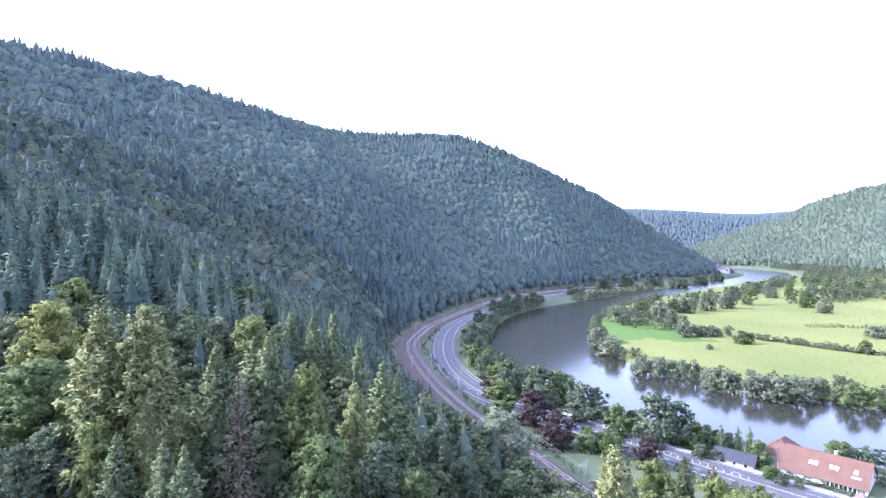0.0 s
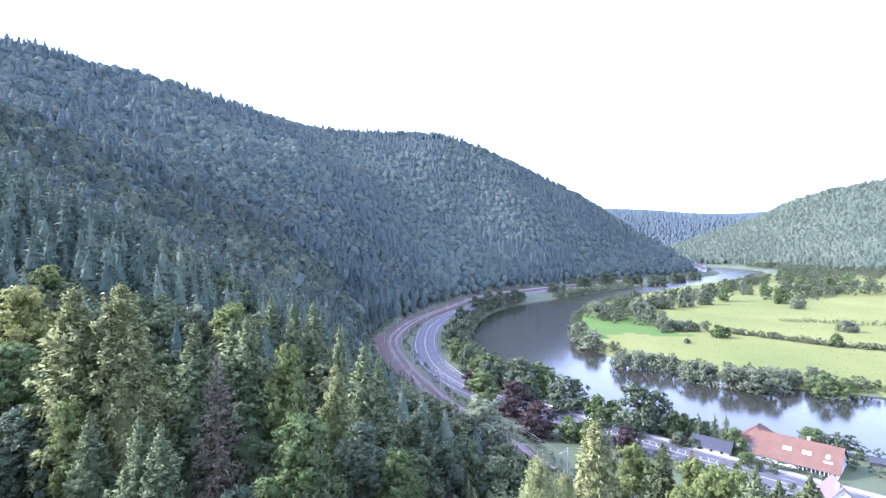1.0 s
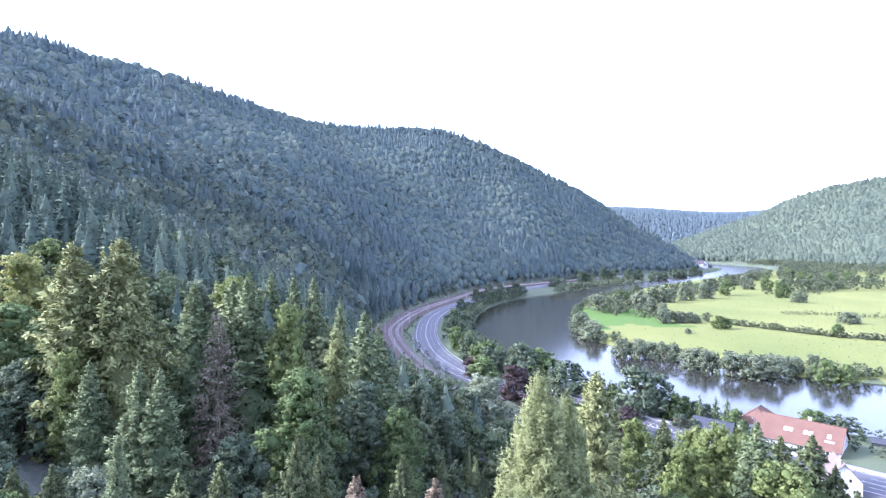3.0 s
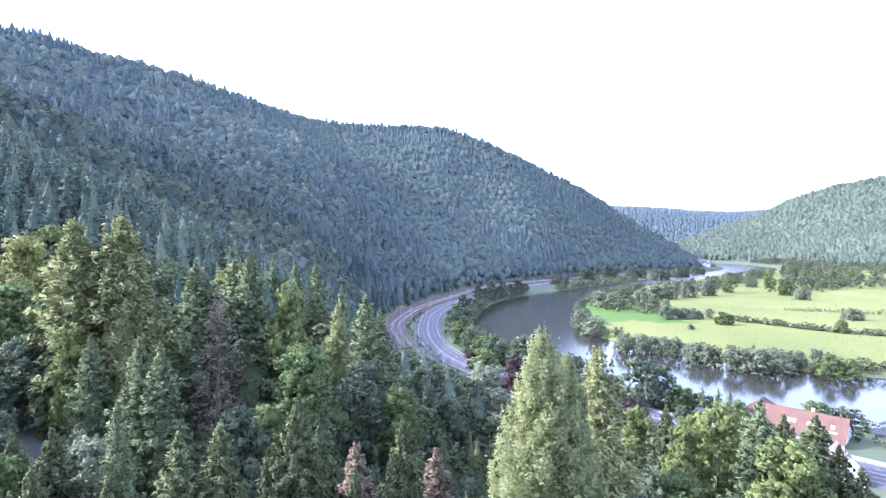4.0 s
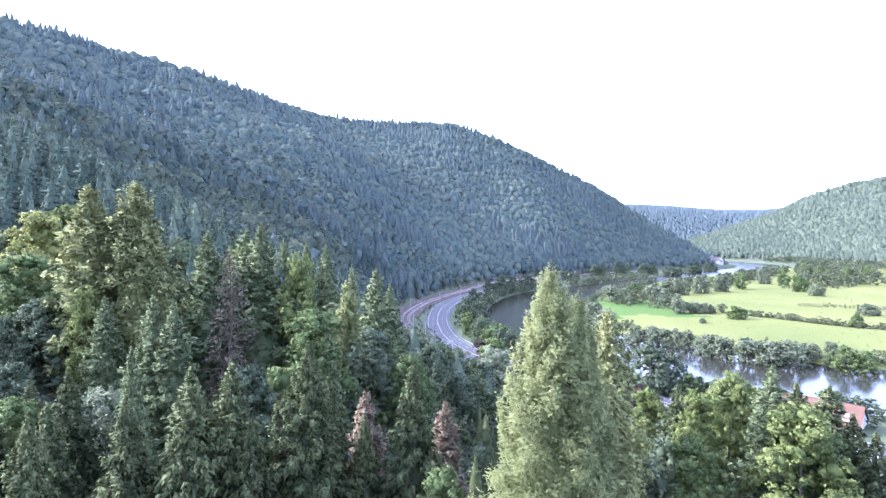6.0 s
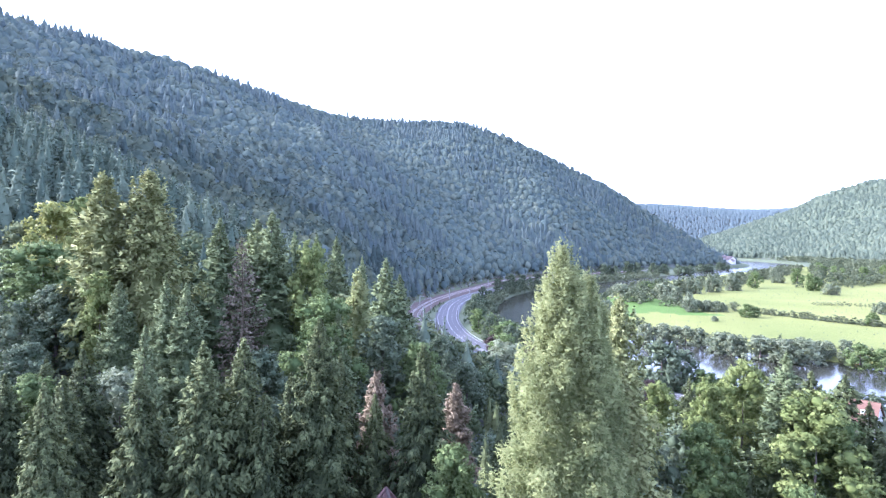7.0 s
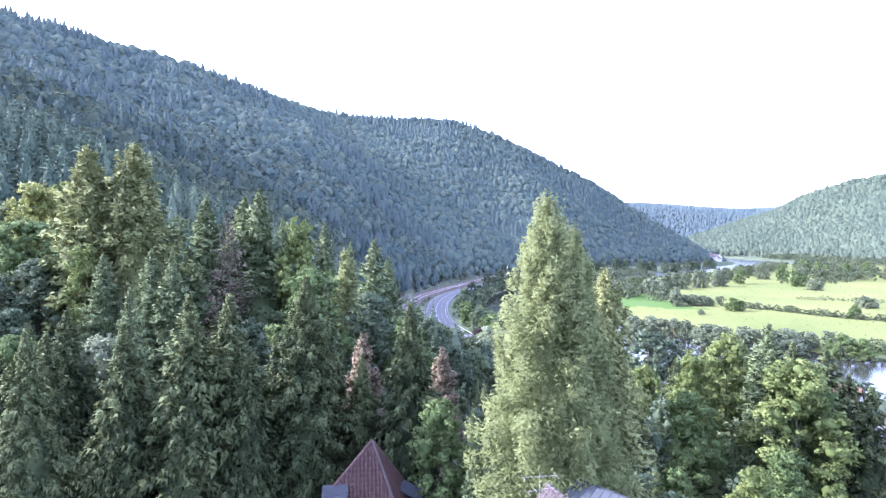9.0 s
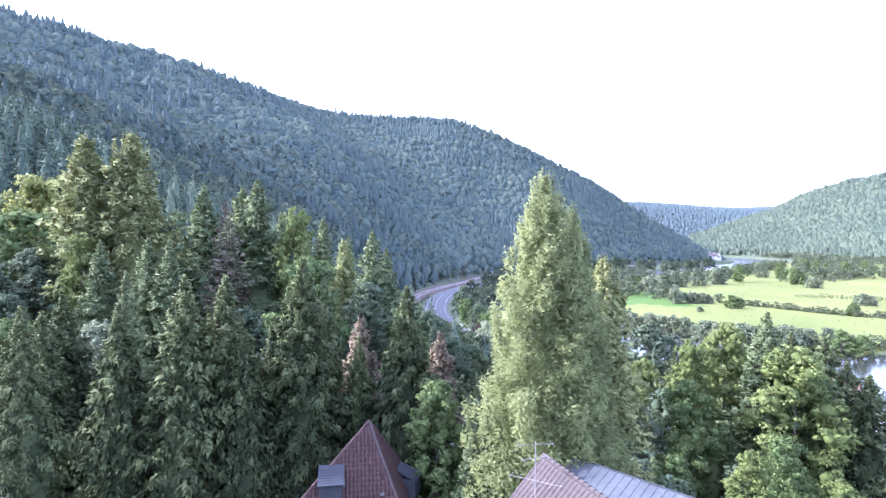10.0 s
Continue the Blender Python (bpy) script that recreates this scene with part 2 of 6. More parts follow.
def smooth_line(pts, step):
    """A Catmull-Rom line through the points, about step metres from point to point."""
    p = np.array(pts, float)
    p = np.vstack([2 * p[0] - p[1], p, 2 * p[-1] - p[-2]])
    out = []
    for i in range(1, len(p) - 2):
        k = max(2, int(np.linalg.norm(p[i + 1, :2] - p[i, :2]) / step))
        t = np.arange(k)[:, None] / k
        a, b, c, d = p[i - 1], p[i], p[i + 1], p[i + 2]
        out.append(0.5 * (2 * b + (c - a) * t + (2 * a - 5 * b + 4 * c - d) * t ** 2 + (3 * b - a - 3 * c + d) * t ** 3))
    return np.vstack(out + [p[-2:-1]])


# ---- the lie of the land ----
RAIL = smooth_line([(260, -200), (200, -85), (150, -5), (110, 52), (78, 100), (54, 138), (40, 164), (32, 185), (15, 225), (2, 262), (-13, 320), (-23, 379), (-21, 424),
                    (-7, 491), (29, 586), (89, 715), (222, 842), (400, 985), (590, 1125), (672, 1200), (690, 1290), (600, 1450), (300, 1680), (-200, 1800)], 12)
RIDGE = smooth_line([(-330, -300, 150), (-400, -50, 180), (-460, 200, 215), (-510, 420, 262), (-497, 600, 296), (-456, 680, 300), (-375, 780, 298), (-326, 870, 293), (-274, 980, 292),
                     (-188, 1080, 290), (-78, 1150, 299), (20, 1170, 301), (146, 1180, 264), (276, 1200, 206), (371, 1220, 166), (453, 1230, 113), (549, 1240, 64), (627, 1250, 18), (665, 1252, 6)], 25)
ROAD = smooth_line([(215, 826), (135, 722), (69, 618), (28, 541), (6, 468), (0, 397), (2, 342), (9, 302), (22, 267), (40, 241), (60, 217), (73, 201), (86, 186), (100, 170), (118, 151),
                    (150, 118), (200, 66), (270, -10), (340, -110)], 5)
BANK_W = [(520, 80), (380, 95), (270, 125), (200, 163), (160, 190), (140, 202), (126, 214), (111, 229), (95, 244), (75, 268), (55, 305), (36, 360), (32, 405), (40, 450), (66, 555), (119, 647), (208, 739),
          (336, 862), (480, 1010), (609, 1148), (700, 1235), (735, 1330), (690, 1450), (540, 1610), (280, 1760)]
BANK_E = [(300, 1860), (520, 1760), (740, 1620), (820, 1530), (858, 1430), (850, 1310), (764, 1183), (531, 965), (354, 798), (234, 674), (160, 556), (131, 470), (119, 404), (128, 354), (157, 319),
          (192, 280), (221, 264), (300, 228), (400, 207), (530, 200)]
RIVER = np.vstack([smooth_line(BANK_W, 20), smooth_line(BANK_E, 20)])
RBASE = smooth_line([(1000, -400), (1120, 0), (1150, 400), (1120, 700), (1060, 1000), (1010, 1250), (960, 1450), (850, 1600), (600, 1830), (300, 1950)], 25)
RRIDGE = smooth_line([(1500, -500, 180), (1650, 0, 220), (1680, 500, 240), (1560, 900, 250), (1400, 1250, 250), (1250, 1500, 228), (1169, 1650, 192), (1127, 1750, 147), (1044, 1900, 95), (971, 2000, 50), (850, 2100, 15)], 25)


def near_line(x, y, line):
    """Distance to a line (positive on its left), and how far along its points the nearest place lies."""
    best = np.full(x.shape, 1e9)
    along = np.zeros(x.shape)
    side = np.zeros(x.shape)
    for i in range(len(line) - 1):
        ax, ay = line[i, 0], line[i, 1]
        dx, dy = line[i + 1, 0] - ax, line[i + 1, 1] - ay
        t = np.clip(((x - ax) * dx + (y - ay) * dy) / (dx * dx + dy * dy), 0, 1)
        ex, ey = x - ax - t * dx, y - ay - t * dy
        d = ex * ex + ey * ey
        m = d < best
        best[m], along[m] = d[m], i + t[m]
        side[m] = np.where(dx * ey - dy * ex >= 0, 1.0, -1.0)[m]
    return np.sqrt(best), side, along


def in_river(x, y):
    inside = np.zeros(x.shape, bool)
    a = RIVER
    b = np.roll(RIVER, -1, 0)
    for (x0, y0), (x1, y1) in zip(a[:, :2], b[:, :2]):
        if y0 == y1:
            continue
        c = ((y0 > y) != (y1 > y)) & (x < (x1 - x0) * (y - y0) / (y1 - y0) + x0)
        inside ^= c
    return inside


def waves(x, y, seed, size):
    """Smooth, cheap, uneven relief, about -1 to 1."""
    r = np.random.RandomState(seed)
    z = np.zeros(np.shape(x))
    for k in range(7):
        a, f, ph = r.uniform(0, 6.28), r.uniform(0.6, 1.9) / size * 6.28, r.uniform(0, 6.28)
        z = z + np.sin((x * math.cos(a) + y * math.sin(a)) * f + ph) / 3.0
    return z


def hillside(x, y, base, ridge, left, zb, power, seed, rough=14, bench=0.0):
    db, sb, _ = near_line(x, y, base)
    dr, sr, along = near_line(x, y, ridge)
    zr = np.interp(along, np.arange(len(ridge)), ridge[:, 2])
    foot = np.maximum(db - bench, 0)      # the slope begins behind a level bench
    t = foot / (foot + dr + 1e-6)
    z = zb + (zr - zb) * t ** power
    z = z + waves(x, y, seed, 260) * rough * np.clip(t * (1 - t) * 4, 0, 1) * np.clip(zr / 200, 0, 1)
    back = sr * left > 0
    z = np.where(back, zr - 0.3 * dr, z)
    return np.where((sb * left > 0) | (back & (sb * left > 0)), z, -50.0), db * sb * left


# spurs and gullies of the wooded hill: x, y, height, reach
SPURS = [(-212, 442, 21, 85), (-100, 565, 17, 60), (-84, 392, 15, 55), (-30, 630, -12, 50), (-270, 560, -10, 70), (-160, 760, 12, 80), (60, 900, -10, 90), (180, 1010, 8, 70)]


def height(x, y):
    x, y = np.atleast_1d(np.asarray(x, float)), np.atleast_1d(np.asarray(y, float))
    sh = x.shape
    x, y = x.ravel(), y.ravel()
    inside = in_river(x, y)
    dw = np.minimum(near_line(x, y, smooth_line(BANK_W, 20))[0], near_line(x, y, smooth_line(BANK_E, 20))[0])
    flat = np.where(inside, np.maximum(-3.0, -0.5 * dw), np.minimum(0.15 + 0.4 * dw, 4.0 + 0.25 * waves(x, y, 3, 90)))
    up = np.clip((y - 110) / 80, 0, 1)          # the slope steepens beyond the near trees
    hill, dh = hillside(x, y, RAIL, RIDGE, 1.0, 5.0, 1.06 - 0.17 * up, 5, 14 - 9 * up, 15 * np.clip((y - 130) / 40, 0, 1))
    for bx, by, bz, br in SPURS:
        hill = hill + bz * np.exp(-((x - bx) ** 2 + (y - by) ** 2) / br ** 2) * np.clip((dh - 18) / 45, 0, 1)
    hill2, _ = hillside(x, y, RBASE, RRIDGE, -1.0, 4.0, 1.0, 9)
    k = np.clip((y - 2350) / 650, 0, 1)
    far = (k * k * (3 - 2 * k)) * (246 + 14 * waves(x, y, 12, 1500)) * np.clip((4900 - y) / 800, 0, 1) - 20
    z = np.maximum(np.maximum(flat, hill), np.maximum(hill2, far))
    # a bench cut into the slope for the houses in front
    b = np.exp(-(((x - 2) / 16) ** 2 + ((y - 27) / 14) ** 2) ** 2)
    z = z * (1 - b) + 35.5 * b
    # a hollow below the spruces, and a low spur above the road
    z = z - 13 * np.exp(-((x + 32) / 24) ** 2 - ((y - 50) / 17) ** 2) + 8 * np.exp(-((x - 44) / 22) ** 2 - ((y - 80) / 18) ** 2)
    return z.reshape(sh)


def ground(x, y):
    return float(height([x], [y])[0])


def axis(lo, fine_lo, fine_hi, hi, step, grow=1.12):
    a = list(np.arange(fine_lo, fine_hi + step, step))
    s = step
    while a[-1] < hi:
        s *= grow
        a.append(a[-1] + s)
    s = step
    while a[0] > lo:
        s *= grow
        a.insert(0, a[0] - s)
    return np.array(a)


gx, gy = axis(-4600, -560, 1250, 4600, 9.0), axis(-1800, -150, 1700, 4800, 9.0)
XX, YY = np.meshgrid(gx, gy)
ZZ = height(XX, YY)
nx, ny = len(gx), len(gy)
idx = np.arange(nx * ny).reshape(ny, nx)
quads = np.stack([idx[:-1, :-1], idx[:-1, 1:], idx[1:, 1:], idx[1:, :-1]], -1).reshape(-1, 4)
cx, cy = (XX[:-1, :-1] + 4.5).ravel(), (YY[:-1, :-1] + 4.5).ravel()
dE, sE, _ = near_line(cx, cy, smooth_line(BANK_E, 20))
dB, sB, _ = near_line(cx, cy, RBASE)
meadow = (sE > 0) & (sB > 0) & (~in_river(cx, cy)) & (cy < 1150)
# young marks the meadow tip, where a shadow is painted as darker grass
young = (cy > 408 + 12 * waves(cx, cy, 42, 50)) & (cy < 530) & (cx < 208 + 6 * waves(cx, cy, 41, 60))
dR, sR, _ = near_line(cx, cy, RAIL)
forest = ((sR > 0) & (dR > 18)) | ((sB < 0) & (dB > 4)) | (cy > 2250)
land = new("ground", mesh_of("ground", np.stack([XX.ravel(), YY.ravel(), ZZ.ravel()], 1), quads, [M_GROUND, M_MEADOW, M_FLOOR, M_SHADOW_GRASS], mat_index=np.where(forest, 2, np.where(meadow & young, 3, meadow.astype(int))), smooth=True))
tagged(land, "grassy valley floor and wooded hillsides of a river valley", "ground", kind="structure")

water = new("water", mesh_of("water", np.array([(-150, 0, 0), (1100, 0, 0), (1100, 2000, 0), (-150, 2000, 0)], float), np.array([[0, 1, 2, 3]]), [M_WATER]))
tagged(water, "calm brown-green river reflecting the pale sky", "river", kind="structure")


def ribbon(name, line, offs, zs, material, close_under=True):
    """A long strip along a line: at each point a profile of side offsets (right positive) and heights."""
    d = np.gradient(line[:, :2], axis=0)
    d /= np.linalg.norm(d, axis=1)[:, None]
    nrm = np.stack([d[:, 1], -d[:, 0]], 1)
    k = len(offs)
    v = np.concatenate([np.concatenate([line[:, :2] + nrm * o, np.full((len(line), 1), z)], 1)[:, None] for o, z in zip(offs, zs)], 1).reshape(-1, 3)
    i = np.arange(len(line) * k).reshape(len(line), k)
    f = np.stack([i[:-1, :-1], i[:-1, 1:], i[1:, 1:], i[1:, :-1]], -1).reshape(-1, 4)
    return mesh_of(name, v, f, [material], smooth=False)


ROAD_Z = 4.75
road = new("road", ribbon("road", ROAD, [-10.5, -7.6, -7.4, 7.4, 7.6, 10.0], [3.6, ROAD_Z - 0.06, ROAD_Z, ROAD_Z, ROAD_Z - 0.06, 3.4], M_ASPHALT))
tagged(road, "wide grey asphalt main road curving beside the river", "road", kind="structure")
bed = new("railway_bed", ribbon("railway_bed", RAIL[4:int(np.argmin(np.abs(RAIL[:90, 1] - 900))) + 10], [-12.0, -9.5, 4.6, 6.6], [5.2, 6.0, 6.0, 3.8], M_BALLAST))
tagged(bed, "rust-brown ballast bed of a double railway track", "railway", kind="structure")


# ---- trees ----
def unit(v):
    return v / (np.linalg.norm(v, axis=1)[:, None] + 1e-6)


def facing(V, N):
    """Turns each triangle so that it faces the way its normals point."""
    T = V.reshape(-1, 3, 3)
    g = np.cross(T[:, 1] - T[:, 0], T[:, 2] - T[:, 0])
    back = (g * N.reshape(-1, 3, 3)[:, 0]).sum(1) < 0
    T[back] = T[back][:, ::-1]
    M = N.reshape(-1, 3, 3)
    M[back] = M[back][:, ::-1]
    return T.reshape(-1, 3), M.reshape(-1, 3)


def tri_quads(q):
    """Corner list of quads to a corner list of triangles."""
    q = q.reshape(-1, 4, q.shape[-1])
    return np.stack([q[:, 0], q[:, 1], q[:, 2], q[:, 0], q[:, 2], q[:, 3]], 1).reshape(-1, q.shape[-1])


def conifer_crown(rs, h, r, whorls, sprays, hang, size, low=0.05, power=0.8, ragged=0.2, loft=0.25, stray=0.4, fan=0.42):
    """Boughs in whorls round the stem, each a curved arm hung with sprays of needles. Corners, normals and a shade for each bough."""
    lv = low + (0.975 - low) * (np.arange(whorls) / (whorls - 1)) ** 0.92
    n = rs.randint(5, 8, whorls)
    lev = np.repeat(np.arange(whorls), n)
    B = len(lev)
    u = np.clip(lv[lev] + rs.normal(0, 0.3 / whorls, B), low * 0.7, 0.98)
    a = np.concatenate([rs.uniform(0, 6.283) + np.arange(k) * 6.283 / k for k in n]) + rs.normal(0, 0.16, B)
    prof = r * (1 - u) ** power * np.minimum(1.0, 0.6 + 2.4 * np.maximum(u - low, 0))
    L = prof * (1 + ragged * rs.normal(0, 0.8, B)) * np.where(rs.uniform(0, 1, B) < 0.1, 0.62, 1.0) * (1 + 0.1 * np.sin(a * 2 + lev * 0.35))
    L = np.clip(L, 0.15, r * 1.3)
    rise = 0.62 * u ** 1.5 + 0.03
    sag = (0.22 + 0.75 * hang) * (1 - u) ** 0.8
    cnt = np.maximum(3, (sprays * (0.18 + 0.82 * L / r))).astype(int)
    w = np.repeat(np.arange(B), cnt)
    N_ = len(w)
    t = 0.2 + 0.8 * rs.uniform(0, 1, N_) ** 0.62
    knots = np.maximum(3, L * 1.9).astype(int)[w]
    kt = np.clip(np.floor(t * knots), 0, 15).astype(int)
    tc = (kt + 0.5) / knots
    t = np.clip(tc + rs.normal(0, 0.24, N_) / knots, 0.1, 1.04)
    ca, sa = np.cos(a)[w], np.sin(a)[w]
    Lw = L[w]
    zb = Lw * (rise[w] * t - sag[w] * t ** 2 + 0.16 * t ** 4)
    slope = rise[w] - 2 * sag[w] * t + 0.64 * t ** 3
    F = unit(np.stack([ca, sa, slope], 1))
    S = np.stack([-sa, ca, np.zeros(N_)], 1)
    half = Lw * fan * (1.05 - t) ** 0.6
    off = rs.uniform(-1, 1, N_)
    ko = np.round(off * 2)
    off = ko / 2 + rs.normal(0, 0.13, N_)
    drop = hang * rs.uniform(0, 1, N_) ** 1.6 * (0.25 + 0.55 * (1 - u[w])) * size * 2.2
    P = np.stack([ca * Lw * t, sa * Lw * t, u[w] * h + zb], 1) + S * (off * half)[:, None]
    P[:, 2] += rs.normal(0, loft * h / whorls, N_) - drop - np.abs(off) * half * 0.25
    P[:, 2] = np.maximum(P[:, 2], 0.2)
    d = unit(F * rs.uniform(0.3, 0.9, N_)[:, None] + S * (np.sign(off) * rs.uniform(0.1, 0.9, N_))[:, None] + np.array([0, 0, -1.0]) * (hang * rs.uniform(0.1, 1.1, N_))[:, None] + rs.normal(0, stray, (N_, 3)))
    side = unit(np.cross(d, rs.normal(0, 0.8, (N_, 3)) + np.array([0, 0, 0.6])))
    ls = (size * rs.uniform(0.55, 1.35, N_) * (0.45 + 0.55 * np.minimum(1, Lw / (0.35 * r))))[:, None]
    # the leader and its small upright shoots
    k = max(6, sprays // 2)
    up = rs.uniform(0.93, 1.0, k)
    Pl = np.stack([rs.normal(0, 0.06, k), rs.normal(0, 0.06, k), up * h - 0.3 * size], 1)
    dl = unit(np.stack([rs.normal(0, 0.35, k), rs.normal(0, 0.35, k), np.full(k, 1.0)], 1))
    P, d = np.concatenate([P, Pl]), np.concatenate([d, dl])
    side = np.concatenate([side, unit(np.cross(dl, rs.normal(0, 1, (k, 3))))])
    ls = np.concatenate([ls, np.full((k, 1), size * 0.7)])
    V = np.stack([P - d * ls * 0.4 + side * ls * 0.27, P - d * ls * 0.4 - side * ls * 0.27, P + d * ls * 0.62], 1).reshape(-1, 3)
    out = unit(np.stack([ca, sa, np.full(N_, 0.5)], 1))
    M = out * 0.55 + F * ((t - tc) * knots * 0.7)[:, None] + S * (off * 0.3 + (off - ko / 2) * 1.4)[:, None] + np.array([0, 0, 1.0]) * (0.35 - 0.5 * drop / size)[:, None] + rs.normal(0, 0.26, (N_, 3))
    M = unit(np.concatenate([M, dl + rs.normal(0, 0.3, (k, 3))]))
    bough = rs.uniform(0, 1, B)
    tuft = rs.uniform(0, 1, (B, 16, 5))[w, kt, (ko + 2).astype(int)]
    # tips lighter by young growth; the u term paints the sun on treetops
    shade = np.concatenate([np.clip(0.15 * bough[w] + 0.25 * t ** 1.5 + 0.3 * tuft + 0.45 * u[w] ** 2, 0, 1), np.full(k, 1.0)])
    V, M = facing(V, np.repeat(M, 3, 0))
    return V, M, shade


def cone_core(rs, h, r, sides, levels, low, power, full):
    """The dense inside of a conifer: a ragged cone of small faces."""
    u = low + (0.9 - low) * (np.arange(levels + 1) / levels)
    a = np.arange(sides) / sides * 6.283
    jag = rs.uniform(0.7, 1.12, (levels + 1, sides))
    rad = (r * (1 - u) ** power * np.minimum(1.0, 0.72 + 1.6 * u) * full * (1 - (u / 0.93) ** 3))[:, None] * jag
    ang = a[None] + rs.uniform(-0.2, 0.2, (levels + 1, sides))
    v = np.stack([rad * np.cos(ang), rad * np.sin(ang), (u[:, None] + rs.uniform(-0.4, 0.1, (levels + 1, sides)) / levels) * h], 2).reshape(-1, 3)
    i = np.arange((levels + 1) * sides).reshape(levels + 1, sides)
    j = np.roll(i, -1, 1)
    q = np.stack([i[:-1], j[:-1], j[1:], i[1:]], -1).reshape(-1, 4)
    V = tri_quads(v[q.ravel()])
    N = unit(np.stack([V[:, 0], V[:, 1], 0.45 * np.hypot(V[:, 0], V[:, 1])], 1) + 1e-5)
    # the core keeps to darker tints, painted shade between the boughs
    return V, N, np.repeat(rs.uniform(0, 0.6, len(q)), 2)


def grid_skin(v, rows, cols, sh):
    """Triangles with smooth normals over a closed ring grid of vertices; its last row is the top."""
    i = np.arange(rows * cols).reshape(rows, cols)
    j = np.roll(i, -1, 1)
    q = np.stack([i[:-1], j[:-1], j[1:], i[1:]], -1).reshape(-1, 4)
    g = np.cross(v[q[:, 2]] - v[q[:, 0]], v[q[:, 3]] - v[q[:, 1]])
    nv = np.zeros(v.shape)
    for k in range(4):
        np.add.at(nv, q[:, k], g)
    nv = unit(nv)
    return tri_quads(v[q.ravel()]), tri_quads(nv[q.ravel()]), np.repeat(sh[q].mean(1), 2)


def lumpy_dome(rs, h, r, rows, cols, lumps, amp):
    """A round crown seen from afar: a dome swollen into lumps."""
    pol = np.linspace(2.3, 0.02, rows)[:, None] + rs.uniform(-0.06, 0.06, (rows, cols))
    az = np.arange(cols)[None] / cols * 6.283 + rs.uniform(-0.12, 0.12, (rows, cols)) + (np.arange(rows)[:, None] % 2) * 3.14 / cols
    d = np.stack([np.sin(pol) * np.cos(az), np.sin(pol) * np.sin(az), np.cos(pol)], 2).reshape(-1, 3)
    c = unit(rs.normal(0, 1, (lumps, 3)) + np.array([0, 0, 0.35]))
    k = 2.2 * lumps ** 0.75
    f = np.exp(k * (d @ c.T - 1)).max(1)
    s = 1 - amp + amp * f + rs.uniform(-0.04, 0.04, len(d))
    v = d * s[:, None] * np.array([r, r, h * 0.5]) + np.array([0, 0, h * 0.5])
    # tint follows the lumps, so shade in the creases is painted
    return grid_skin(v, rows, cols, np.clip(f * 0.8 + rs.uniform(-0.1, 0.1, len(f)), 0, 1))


def tiered_cone(rs, h, r, tiers, cols, power):
    """A conifer seen from afar: stepped, ragged skirts one above another."""
    rows = tiers * 2 + 1
    rad, zz, sh = np.zeros((rows, cols)), np.zeros((rows, cols)), np.zeros((rows, cols))
    for k in range(tiers):
        u0, u1 = k / tiers * 0.93 + 0.03, (k + 0.75) / tiers * 0.93 + 0.03
        rad[2 * k] = r * (1 - u0) ** power * rs.uniform(0.72, 1.18, cols)
        rad[2 * k + 1] = r * (1 - u1) ** power * rs.uniform(0.62, 0.95, cols)
        zz[2 * k] = u0 * h + rs.uniform(-0.35, 0.25, cols) * h / tiers
        zz[2 * k + 1] = u1 * h + rs.uniform(-0.2, 0.2, cols) * h / tiers
        # rings under the next skirt tinted dark, shade put into the colour
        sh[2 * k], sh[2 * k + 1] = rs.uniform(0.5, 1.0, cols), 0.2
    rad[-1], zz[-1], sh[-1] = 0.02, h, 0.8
    a = np.arange(cols)[None] / cols * 6.283 + rs.uniform(-0.25, 0.25, (rows, cols))
    v = np.stack([rad * np.cos(a), rad * np.sin(a), np.maximum(zz, 0.1)], 2).reshape(-1, 3)
    V, N, S = grid_skin(v, rows, cols, sh.ravel())
    o = unit(np.stack([V[:, 0], V[:, 1], 0.5 * np.hypot(V[:, 0], V[:, 1]) + 0.05], 1))
    return V, unit(N * 0.6 + o * 0.5), S


